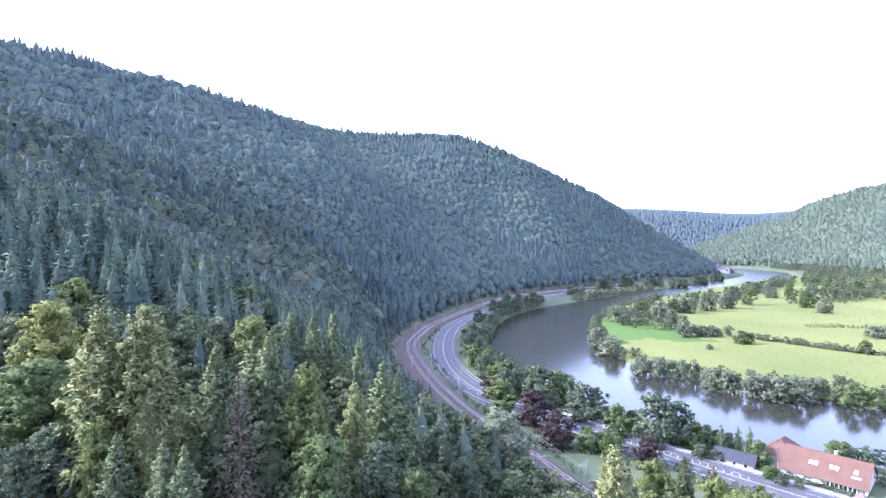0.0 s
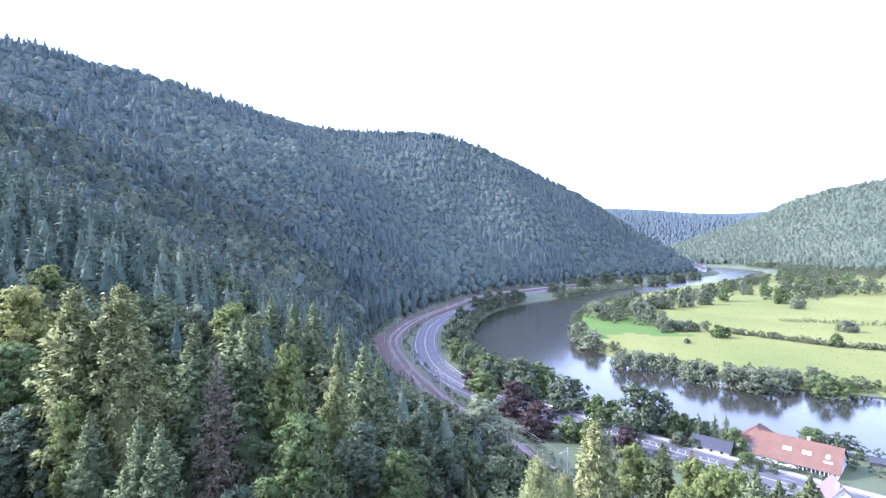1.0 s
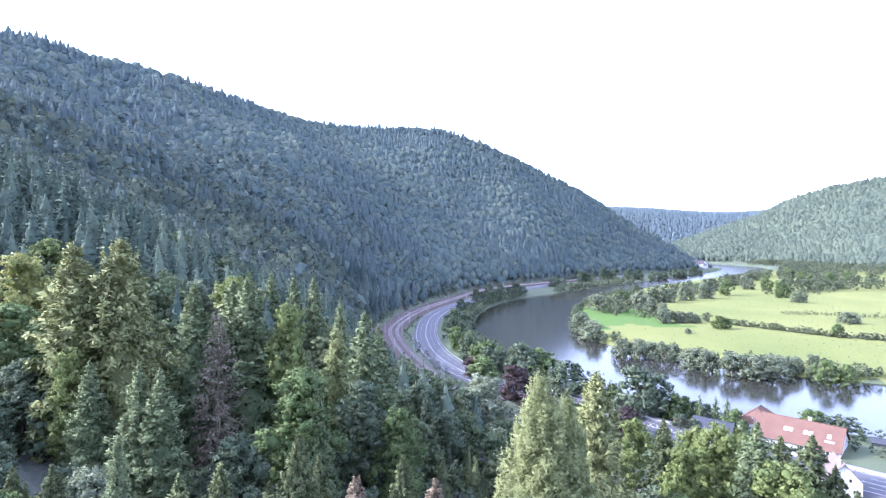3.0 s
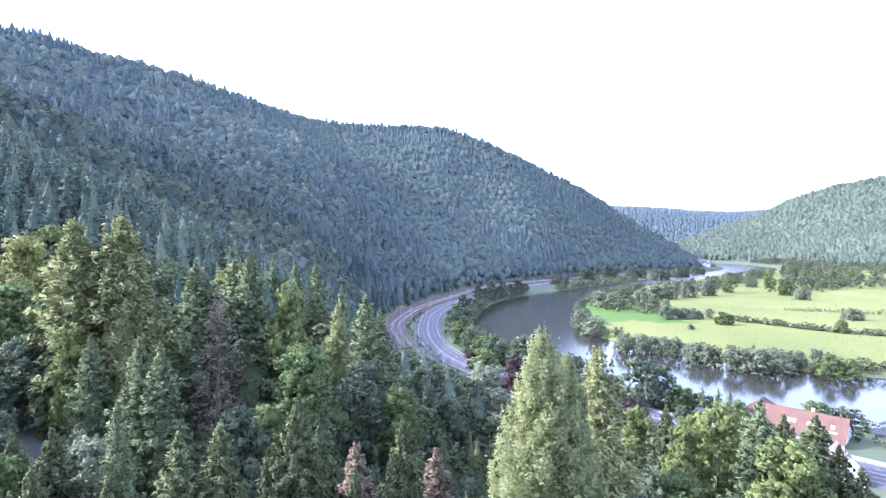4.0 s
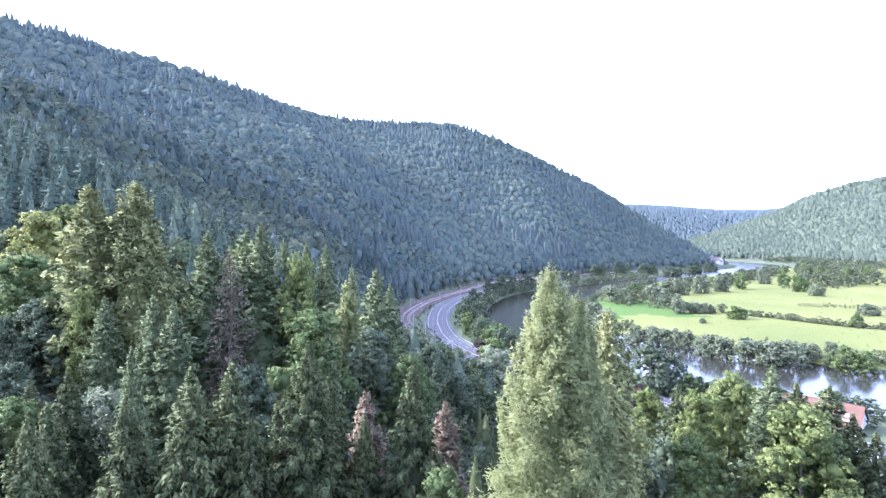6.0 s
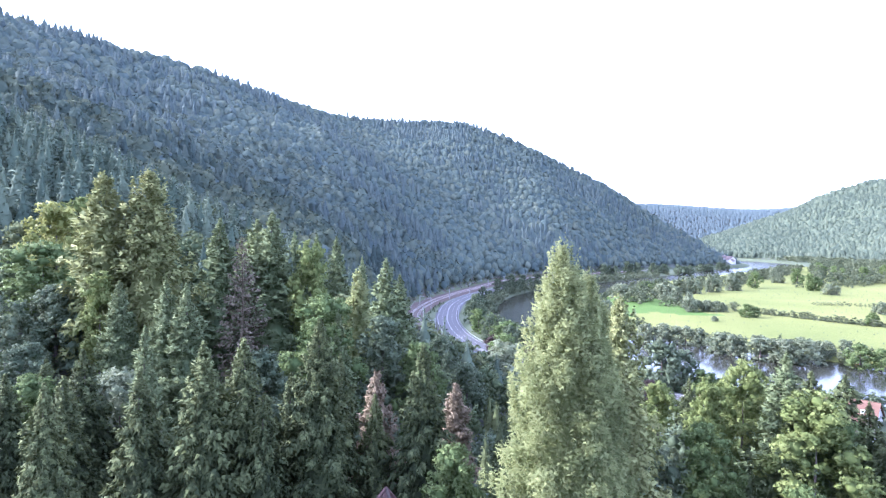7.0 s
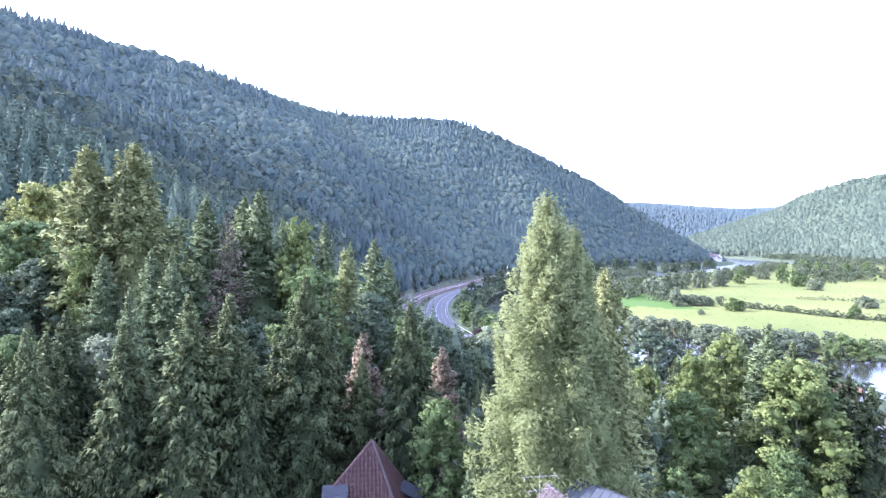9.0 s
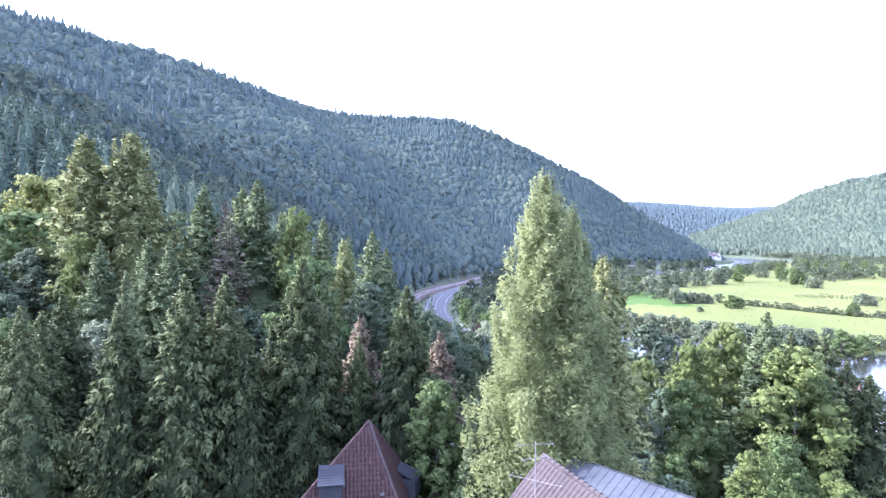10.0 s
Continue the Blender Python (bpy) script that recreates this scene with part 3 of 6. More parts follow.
def leafy_crown(rs, h, r, lobes, leaves, size, base=0.05, droop=0.0, core=0.38):
    """A broadleaf crown: boughs that end in lobes, each lobe a bunch of small leaf clumps, with gaps and an uneven outline."""
    k = np.arange(lobes)
    u = base + (0.97 - base) * ((k + rs.uniform(0, 1, lobes)) / lobes) ** 0.9
    x = (u - base) / (1 - base)
    width = np.clip(np.sin(np.pi * (0.12 + 0.83 * x) ** 0.85), 0.05, 1) ** 0.6
    a = k * 2.4 + rs.uniform(-0.7, 0.7, lobes)
    R = r * rs.uniform(0.24, 0.42, lobes) * (0.7 + 0.3 * width) * (40.0 / max(lobes, 14)) ** 0.2
    q = np.maximum(0.0, rs.uniform(0.5, 1.08, lobes) * width * r - R * 0.75)
    C = np.stack([q * np.cos(a), q * np.sin(a), np.minimum(u * h, h - R * 0.75 - rs.uniform(0, 0.05, lobes) * h)], 1)
    subs = 14
    w = np.repeat(np.arange(lobes), subs)
    v = rs.normal(0, 1, (len(w), 3)) + np.stack([C[w, 0] / r * 1.1, C[w, 1] / r * 1.1, np.full(len(w), 0.4)], 1)
    v = unit(v)
    SC = C[w] + v * (R[w] * rs.uniform(0.55, 1.0, len(w)))[:, None]
    SR = R[w] * rs.uniform(0.22, 0.46, len(w))
    n = leaves
    c = rs.choice(len(SC), n, p=SR ** 2 / (SR ** 2).sum())
    d = unit(rs.normal(0, 1, (n, 3)) + v[c] * 0.6 + np.array([0, 0, 0.3]))
    P = SC[c] + d * (SR[c] * rs.uniform(0.35, 1.12, n))[:, None] * np.array([1, 1, 0.72])
    if droop:
        P[:, 2] -= droop * rs.uniform(0, 1, n) ** 2 * np.hypot(P[:, 0], P[:, 1]) / r * 2
    P[:, 2] = np.maximum(P[:, 2], 0.15)
    G = d * 0.6 + rs.normal(0, 0.8, (n, 3)) + np.array([0, 0, 0.3])
    A = unit(np.cross(G, rs.normal(0, 1, (n, 3))))
    Bv = unit(np.cross(G, A))
    s = size * rs.uniform(0.55, 1.4, n)[:, None]
    V = np.stack([P - A * s * 0.5, P + Bv * s * 0.42 + A * s * 0.1, P + A * s * 0.35 - Bv * s * 0.38], 1).reshape(-1, 3)
    M = unit(d * 0.55 + v[c] * 0.4 + np.stack([C[w[c], 0], C[w[c], 1], np.full(n, 0.35 * r)], 1) / r * 0.35 + rs.normal(0, 0.3, (n, 3)))
    V, M = facing(V, np.repeat(M, 3, 0))
    tone = rs.uniform(0, 1, len(SC)) * 0.7 + 0.3 * rs.uniform(0, 1, lobes)[w]
    crown = (V, M, tone[c])
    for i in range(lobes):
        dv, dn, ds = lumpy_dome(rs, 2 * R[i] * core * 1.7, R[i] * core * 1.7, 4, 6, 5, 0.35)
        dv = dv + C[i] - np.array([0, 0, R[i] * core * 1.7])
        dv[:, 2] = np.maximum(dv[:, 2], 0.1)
        # inner domes tinted darkest, which paints shade into the crown's gaps
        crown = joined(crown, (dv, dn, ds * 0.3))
    return (*crown, C)


def joined(*parts):
    return tuple(np.concatenate(x) for x in zip(*parts))


def trunk_bm(rs, h, r, limbs=(), sides=8, limb=0.4):
    bm = bmesh.new()
    p = Vector((0, 0, -1.0))
    n = 5
    for k in range(n):
        q = Vector((rs.uniform(-0.02, 0.02) * h * 0.3, rs.uniform(-0.02, 0.02) * h * 0.3, h * (k + 1) / n))
        tube(bm, p, q, r * (1 - k / n) + 0.02, r * (1 - (k + 1) / n) + 0.02, sides)
        p = q
    for c, f in limbs:
        tube(bm, (0, 0, c[2] * f), (c[0] * 0.9, c[1] * 0.9, c[2]), r * limb, r * 0.08, 5)
    return bm


PROTO = {}


def tree_proto(key):
    """The first tree of a kind: an empty at its foot, with a trunk and a crown. Kept at its real size."""
    if key in PROTO:
        return PROTO[key]
    kind, variant, detail = key
    rs = np.random.RandomState(sum(ord(ch) * (k + 3) for k, ch in enumerate(kind + detail)) % 9973 + 101 * variant)
    mat, name, cat = KINDS[kind]
    conifer = kind in CONIFER
    h = 25.0 if conifer else 16.0
    if conifer:
        r, hang, pw, low = CONIFER[kind]
        thin = {"dead": 0.42, "tan": 0.75, "thin": 0.8}.get(kind, 1.0)
        n, per, ls, cols = {"hero": (54, 420, 0.29, 16), "near": (40, 130, 0.48, 14), "mid": (34, 68, 0.68, 12), "small": (16, 14, 1.5, 8)}[detail]
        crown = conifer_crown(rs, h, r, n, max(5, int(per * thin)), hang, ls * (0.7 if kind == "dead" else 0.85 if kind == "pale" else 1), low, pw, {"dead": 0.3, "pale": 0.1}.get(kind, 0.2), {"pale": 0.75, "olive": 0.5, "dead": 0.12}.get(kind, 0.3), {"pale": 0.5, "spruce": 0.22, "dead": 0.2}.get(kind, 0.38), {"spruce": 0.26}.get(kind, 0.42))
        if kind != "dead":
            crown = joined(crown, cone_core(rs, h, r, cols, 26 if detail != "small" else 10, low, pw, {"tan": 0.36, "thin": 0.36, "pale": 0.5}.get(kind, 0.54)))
        limbs = ()
        if kind == "dead":
            limbs = [((4.2 * (1 - z / 26) * math.cos(2.4 * k), 4.2 * (1 - z / 26) * math.sin(2.4 * k), z), 1.0) for k, z in enumerate(np.linspace(5, 23, 60))]
    else:
        r, base, droop = BROAD[kind]
        h = {"hero": 24.0, "near": 24.0, "mid": 18.0, "small": 14.0}[detail]
        lobes, n, ls = {"hero": (60, 30000, 0.3), "near": (58, 16500, 0.4), "mid": (38, 7500, 0.52), "small": (26, 2100, 0.85)}[detail]
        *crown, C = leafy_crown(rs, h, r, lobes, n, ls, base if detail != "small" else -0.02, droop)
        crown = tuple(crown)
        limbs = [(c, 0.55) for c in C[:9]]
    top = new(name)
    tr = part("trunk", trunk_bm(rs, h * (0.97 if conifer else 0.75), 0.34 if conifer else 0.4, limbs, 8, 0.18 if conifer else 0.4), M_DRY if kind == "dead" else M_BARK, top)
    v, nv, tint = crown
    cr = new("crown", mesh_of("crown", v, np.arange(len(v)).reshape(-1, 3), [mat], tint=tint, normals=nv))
    cr.parent = top
    top["h"] = h
    PROTO[key] = [top, True]
    return PROTO[key]


KINDS = {
    "spruce": (M_SPRUCE, "spruce_tree", "tree"),
    "fir": (M_FIR, "fir_tree", "tree"),
    "pale": (M_SPRUCE_PALE, "spruce_tree", "tree"),
    "thin": (M_SPRUCE_PALE, "larch_tree", "tree"),
    "olive": (M_OLIVE, "spruce_tree", "tree"),
    "dead": (M_DRY, "dead_spruce_tree", "tree"),
    "tan": (M_TAN, "dying_spruce_tree", "tree"),
    "leaf": (M_LEAF, "broadleaf_tree", "tree"),
    "dark": (M_LEAF_DARK, "broadleaf_tree", "tree"),
    "light": (M_LEAF_LIGHT, "broadleaf_tree", "tree"),
    "gold": (M_LEAF_GOLD, "broadleaf_tree", "tree"),
    "willow": (M_LEAF_GREY, "willow_tree", "tree"),
    "copper": (M_LEAF_RED, "copper_beech_tree", "tree"),
}
# reach of the lowest boughs, droop of the sprays, how the outline narrows, foot of the crown
CONIFER = {"spruce": (6.2, 1.0, 0.92, 0.05), "fir": (5.6, 0.4, 0.88, 0.04), "pale": (6.1, 0.3, 0.7, 0.03), "thin": (4.6, 0.4, 0.62, 0.1), "dead": (5.0, 0.5, 0.72, 0.14), "tan": (4.4, 0.7, 0.7, 0.1), "olive": (5.8, 0.55, 0.68, 0.05)}
BROAD = {"leaf": (5.6, 0.10, 0), "dark": (5.6, 0.05, 0), "light": (5.2, 0.08, 0), "gold": (5.6, 0.10, 0), "willow": (6.0, 0.04, 1.2), "copper": (5.2, 0.05, 0)}
SAY = {
    "spruce": "dark green spruce with drooping branches on the slope", "fir": "green fir with upswept branches on the slope",
    "pale": "tall pale green sunlit spruce with dense feathery branches", "thin": "pale yellow-green airy conifer among darker trees",
    "olive": "tall olive-green spruce with open sunlit branches",
    "dead": "dead grey-brown spruce with bare twigs among green trees", "tan": "dying spruce with browned needles among green spruces",
    "leaf": "round-crowned green broadleaf tree", "dark": "dark green dense broadleaf tree", "light": "bright yellow-green broadleaf tree in sunlight",
    "gold": "broadleaf tree turning golden yellow on the slope", "willow": "grey-green willow with a soft drooping crown", "copper": "dark copper-red broadleaf tree by the road",
}


def plant(kind, x, y, top, wide=1.0, detail="near", variant=0, z=None, turn=None, label="", group=""):
    """A tree of a kind, standing at x, y on the ground, with its tip at height top (or top metres high, if negative)."""
    zg = ground(x, y) if z is None else z
    h = -top if top < 0 else top - zg
    holder = tree_proto((kind, variant, detail))
    s = h / holder[0]["h"]
    a = random.uniform(0, 360) if turn is None else turn
    m = pose(x, y, zg, 0, 0, a)
    if holder[1]:
        ob, holder[1] = holder[0], False
        ob.matrix_basis = m
    else:
        ob = copy_thing(holder[0], m)
    across = s * wide if kind in CONIFER else wide * min(s, 1.05)      # tall broadleaf trees stay slender
    ob.matrix_basis = m @ Matrix.Diagonal((across, across, s, 1))
    tagged(ob, label or SAY[kind], KINDS[kind][2], group or "trees on the slope")
    return ob


SLOPE_HOUSES = [  # round the near houses
    ('pale', 8.9, 40.3, 62.7, 1.0),
    ('pale', 11.6, 43.0, 60.3, 0.8),
    ('olive', 15.0, 46.0, 52.5, 1.1),
    ('olive', 23.0, 70.5, 55.2, 0.95),
    ('spruce', -11.2, 47.3, 55.9, 1.25),
    ('spruce', -2.0, 48.3, 53.5, 1.15),
    ('spruce', -19.2, 42.1, 54.8, 1.2),
    ('spruce', -17.0, 44.6, 54.7, 1.2),
    ('fir', -29.4, 51.6, 54.3, 0.75),
    ('spruce', -34.6, 50.3, 52.3, 1.25),
    ('spruce', -14.8, 50.7, 50.2, 1.0),
    ('tan', -6.7, 52.0, 50.0, 1.2),
    ('tan', 1.1, 56.0, 47.8, 1.2),
    ('leaf', 0.9, 44.6, 45.8, 1.0),
    ('fir', 3.6, 40.5, 43.0, 1.2),
]

SLOPE_SPRUCES = [  # the dark stand of spruces
    ('spruce', -27.4, 36.0, 53.1, 1.1),
    ('spruce', -24.0, 41.5, 52.6, 1.1),
    ('spruce', -31.5, 43.5, 51.5, 1.2),
    ('spruce', -38.5, 46.0, 51.0, 1.2),
    ('spruce', -41.0, 54.0, 50.5, 1.2),
    ('spruce', -10.7, 53.9, 51.3, 0.9),
    ('spruce', -22.5, 50.0, 50.5, 1.0),
    ('spruce', -14.6, 42.6, 50.5, 1.0),
    ('willow', -36.0, 58.0, 48.5, 1.1),
    ('dark', -46.0, 58.0, 51.5, 1.2),
    ('leaf', -39.5, 50.0, 50.0, 0.95),
    ('dark', -47.0, 51.5, 49.0, 1.0),
    ('spruce', -6.5, 49.5, 48.5, 1.0),
]

SLOPE_WEST = [  # the taller trees further up the slope
    ('olive', -45.5, 81.1, 72.9, 1.16),
    ('olive', -52.0, 80.3, 72.3, 1.16),
    ('dead', -30.9, 79.9, 63.2, 0.95),
    ('gold', -83.8, 113.4, 70.5, 1.2),
    ('light', -98.0, 141.4, 73.0, 1.2),
    ('leaf', -72.0, 94.0, 62.0, 1.3),
    ('fir', -44.4, 71.6, 57.0, 1.16),
    ('fir', -35.8, 67.5, 57.5, 1.16),
    ('fir', -32.7, 66.6, 57.2, 1.10),
    ('light', -49.0, 74.5, 58.0, 0.9),
    ('dark', -56.0, 72.0, 50.5, 1.1),
    ('dark', -57.7, 79.0, 55.0, 1.2),
    ('fir', -37.7, 88.0, 66.1, 1.22),
    ('fir', -29.6, 90.0, 67.3, 1.34),
    ('fir', -33.3, 93.0, 66.2, 1.34),
    ('willow', -62.0, 146.6, 62.0, 1.2),
    ('light', -49.4, 137.7, 63.6, 1.2),
]

SLOPE_NORTH = [  # trees down towards the railway
    ('light', -22.8, 89.0, 62.4, 0.85),
    ('fir', -30.5, 146.0, 63.3, 1.0),
    ('fir', -42.0, 146.0, 64.6, 1.0),
    ('fir', -34.4, 140.0, 63.8, 1.0),
    ('fir', -38.9, 120.0, 63.2, 1.0),
    ('fir', -22.0, 137.4, 58.0, 0.8),
    ('thin', -16.1, 96.8, 57.0, 1.0),
    ('leaf', -17.5, 76.0, 55.0, 1.15),
    ('fir', -12.0, 105.0, 59.1, 1.2),
    ('fir', -9.7, 110.0, 55.4, 1.1),
    ('dark', -10.3, 86.0, 50.5, 1.1),
    ('leaf', -4.2, 84.0, 46.9, 1.0),
    ('dark', 4.5, 112.0, 36.3, 1.2),
    ('willow', 17.6, 158.0, 32.0, 1.75),
    ('dark', -1.0, 120.0, 40.7, 1.1),
    ('willow', 17.2, 125.0, 28.3, 1.2),
    ('fir', -15.1, 74.0, 53.1, 0.9),
    ('dark', -23.2, 66.0, 49.2, 1.1),
    ('dark', -57.9, 78.0, 55.6, 1.2),
]

SLOPE_EAST = [  # trees above the road
    ('light', 38.5, 77.2, 43.0, 0.85),
    ('light', 44.5, 79.4, 45.4, 0.9),
    ('fir', 46.0, 71.8, 48.0, 1.3),
    ('spruce', 51.5, 75.0, 44.8, 1.4),
    ('spruce', 54.7, 119.3, 32.0, 1.2),
    ('light', 46.5, 66.5, 44.2, 1.15),
    ('leaf', 34.0, 69.0, 39.5, 1.05),
    ('spruce', 60.0, 80.0, 43.0, 1.6),
    ('spruce', 55.6, 66.0, 40.9, 1.4),
    ('spruce', 59.8, 75.0, 40.4, 1.3),
    ('leaf', 41.0, 60.0, 35.3, 1.0),
    ('leaf', 27.9, 59.4, 33.4, 1.2),
    ('light', 31.9, 51.0, 37.2, 1.0),
    ('light', 40.0, 50.0, 34.5, 1.1),
    ('light', 54.1, 135.0, 26.8, 1.2),
    ('spruce', 63.9, 140.0, 25.6, 1.0),
    ('light', 57.2, 110.0, 33.4, 1.1),
    ('leaf', 50.0, 71.0, 42.0, 1.1),
    ('tan', 71.9, 140.0, 23.1, 0.9),
    ('light', 56.9, 95.0, 38.5, 1.2),
]

BANK_NORTH = [  # along the road and the bank
    ('dark', 27.0, 411.0, -16.1, 1.94),
    ('dark', 20.0, 361.0, -16.1, 1.53),
    ('leaf', 23.0, 322.0, -15.5, 1.58),
    ('dark', 27.0, 299.0, -15.7, 1.45),
    ('leaf', 32.0, 279.0, -15.6, 1.36),
    ('dark', 21.0, 423.0, -9.5, 2.04),
    ('dark', 41.0, 511.0, -12.6, 2.47),
    ('dark', 63.0, 583.0, -14.3, 2.47),
    ('dark', 80.0, 617.0, -17.2, 2.18),
    ('dark', 100.0, 644.0, -14.4, 2.72),
    ('dark', 119.0, 673.0, -13.5, 2.27),
    ('dark', 34.0, 264.0, -16.2, 1.48),
    ('dark', 46.0, 250.0, -21.0, 1.09),
    ('leaf', 55.0, 255.0, -16.3, 1.43),
    ('dark', 62.0, 231.0, -16.0, 1.27),
    ('copper', 38.0, 224.0, -16.3, 1.26),
    ('copper', 43.0, 202.0, -14.2, 1.08),
    ('leaf', 27.0, 242.0, -15.7, 1.06),
    ('copper', 24.0, 264.0, -10.9, 1.29),
]

BANK_SOUTH = [  # round the houses by the road
    ('leaf', 73.0, 214.0, -13.6, 1.48),
    ('dark', 82.0, 202.0, -21.2, 1.09),
    ('dark', 91.0, 205.0, -16.7, 1.03),
    ('leaf', 98.0, 199.0, -11.1, 1.5),
    ('dark', 107.0, 202.0, -6.3, 1.94),
    ('fir', 109.0, 196.0, -11.6, 2.51),
    ('leaf', 110.0, 184.0, -9.3, 0.91),
    ('leaf', 57.0, 197.0, -9.3, 1.94),
    ('leaf', 62.0, 194.0, -9.3, 1.58),
    ('copper', 71.0, 184.0, -10.3, 1.03),
    ('dark', 71.0, 227.0, -7.1, 1.7),
    ('dark', 95.0, 189.0, -5.7, 2.27),
    ('leaf', 108.0, 173.0, -4.8, 1.9),
    ('dark', 110.0, 168.0, -4.1, 2.47),
    ('leaf', 141.0, 186.0, -7.9, 1.97),
    ('dark', 146.0, 184.0, -6.2, 1.81),
    ('dark', 148.0, 179.0, -6.0, 1.81),
]

MEADOW_SHORE = [  # along the meadow's shore
    ('willow', 122.0, 411.0, -18.4, 1.36),
    ('willow', 121.0, 379.0, -17.8, 1.36),
    ('willow', 166.0, 510.0, -20.0, 1.17),
    ('willow', 125.0, 328.0, -13.9, 1.79),
    ('willow', 134.0, 321.0, -14.4, 1.7),
    ('willow', 145.0, 314.0, -14.0, 1.87),
    ('willow', 151.0, 295.0, -14.2, 1.42),
    ('willow', 157.0, 287.0, -14.1, 1.55),
    ('willow', 164.0, 278.0, -15.5, 1.36),
    ('willow', 173.0, 273.0, -15.3, 1.36),
    ('willow', 181.0, 270.0, -16.0, 1.28),
    ('willow', 197.0, 278.0, -12.4, 1.53),
    ('leaf', 206.0, 260.0, -15.4, 1.93),
    ('willow', 218.0, 289.0, -6.5, 2.72),
    ('leaf', 229.0, 403.0, -12.6, 2.04),
    ('willow', 192.0, 382.0, -5.1, 1.81),
]

MEADOW_BACK = [  # behind the meadow
    ('willow', 190.0, 555.0, -11.2, 2.65),
    ('leaf', 208.0, 547.0, -15.3, 2.18),
    ('willow', 210.0, 509.0, -17.1, 1.81),
    ('willow', 211.0, 476.0, -17.0, 1.79),
    ('willow', 203.0, 432.0, -12.6, 2.62),
    ('willow', 217.0, 431.0, -10.1, 2.59),
    ('willow', 261.0, 568.0, -19.1, 1.59),
    ('willow', 293.0, 590.0, -23.1, 1.55),
    ('willow', 326.0, 609.0, -21.1, 1.84),
    ('leaf', 370.0, 641.0, -28.7, 1.43),
    ('willow', 443.0, 715.0, -28.8, 1.59),
    ('leaf', 460.0, 701.0, -40.8, 1.26),
    ('leaf', 420.0, 613.0, -22.6, 1.65),
    ('willow', 408.0, 566.0, -12.7, 1.7),
    ('leaf', 566.0, 773.0, -34.6, 1.7),
    ('leaf', 602.0, 773.0, -43.2, 1.5),
    ('leaf', 670.0, 815.0, -31.9, 1.55),
    ('leaf', 642.0, 917.0, -20.5, 2.38),
    ('leaf', 294.0, 368.0, -10.3, 1.52),
    ('willow', 348.0, 421.0, -10.4, 2.1),
]

FAR_SHORE = [  # along the far foot of the hill
    ('dark', 259.0, 849.0, -19.0, 2.72),
    ('dark', 309.0, 889.0, -21.9, 2.78),
    ('dark', 360.0, 910.0, -18.3, 3.02),
    ('dark', 409.0, 921.0, -18.5, 3.02),
    ('dark', 477.0, 981.0, -17.6, 2.98),
    ('dark', 544.0, 1050.0, -17.6, 2.72),
    ('dark', 192.0, 762.0, -14.5, 2.8),
]


def detail_for(x, y):
    d = math.hypot(x, y)
    return "near" if d < 95 else "mid" if d < 172 else "small"


PLANTED = []
for place, rows in (("trees round the near houses", SLOPE_HOUSES), ("dark stand of spruces", SLOPE_SPRUCES), ("tall trees up the slope", SLOPE_WEST), ("trees above the railway", SLOPE_NORTH), ("trees above the road", SLOPE_EAST)):
    for k, (kind, x, y, top, wide) in enumerate(rows):
        d = detail_for(x, y)
        hero = (kind == "pale" and d == "near") or (kind == "spruce" and 40 < y < 48.5 and x > -12.5 and x < -9)
        plant(kind, x, y, top, wide, "hero" if hero else d, k % (3 if d == "near" else 2) if not hero else 0, group=place)
        PLANTED.append((x, y))
for place, rows in (("trees on the road bank", BANK_NORTH), ("trees round the roadside houses", BANK_SOUTH), ("trees on the meadow shore", MEADOW_SHORE), ("trees behind the meadow", MEADOW_BACK), ("trees on the far shore", FAR_SHORE)):
    for k, (kind, x, y, h, wide) in enumerate(rows):
        h = max(h, -22.0) * (0.85 if place == "trees on the meadow shore" else 1.0)
        n = 1 if wide < 1.45 else 2 if wide < 2.4 else 3
        w = 5.6 * min(1.05, -h / 14) * wide
        for j in range(n):
            off = (j - (n - 1) / 2) * 2 * w / (n + 0.6)
            hh = h * (1.0 if j == 0 else random.uniform(0.7, 0.95))
            plant(kind, x + off, y + (random.uniform(-3, 3) if n > 1 else 0), hh, min(1.6, max(0.9, wide / n * 1.35)), "small" if y > 150 else "mid", (k + j) % 3, z=max(0.2, ground(x + off, y)) + 0.05 * h, group=place,
                  label={"dark": "dark green riverside tree with a dense crown", "leaf": "green riverside tree with a rounded crown", "willow": "grey-green willow on the river bank"}.get(kind, ""))
            PLANTED.append((x + off, y))

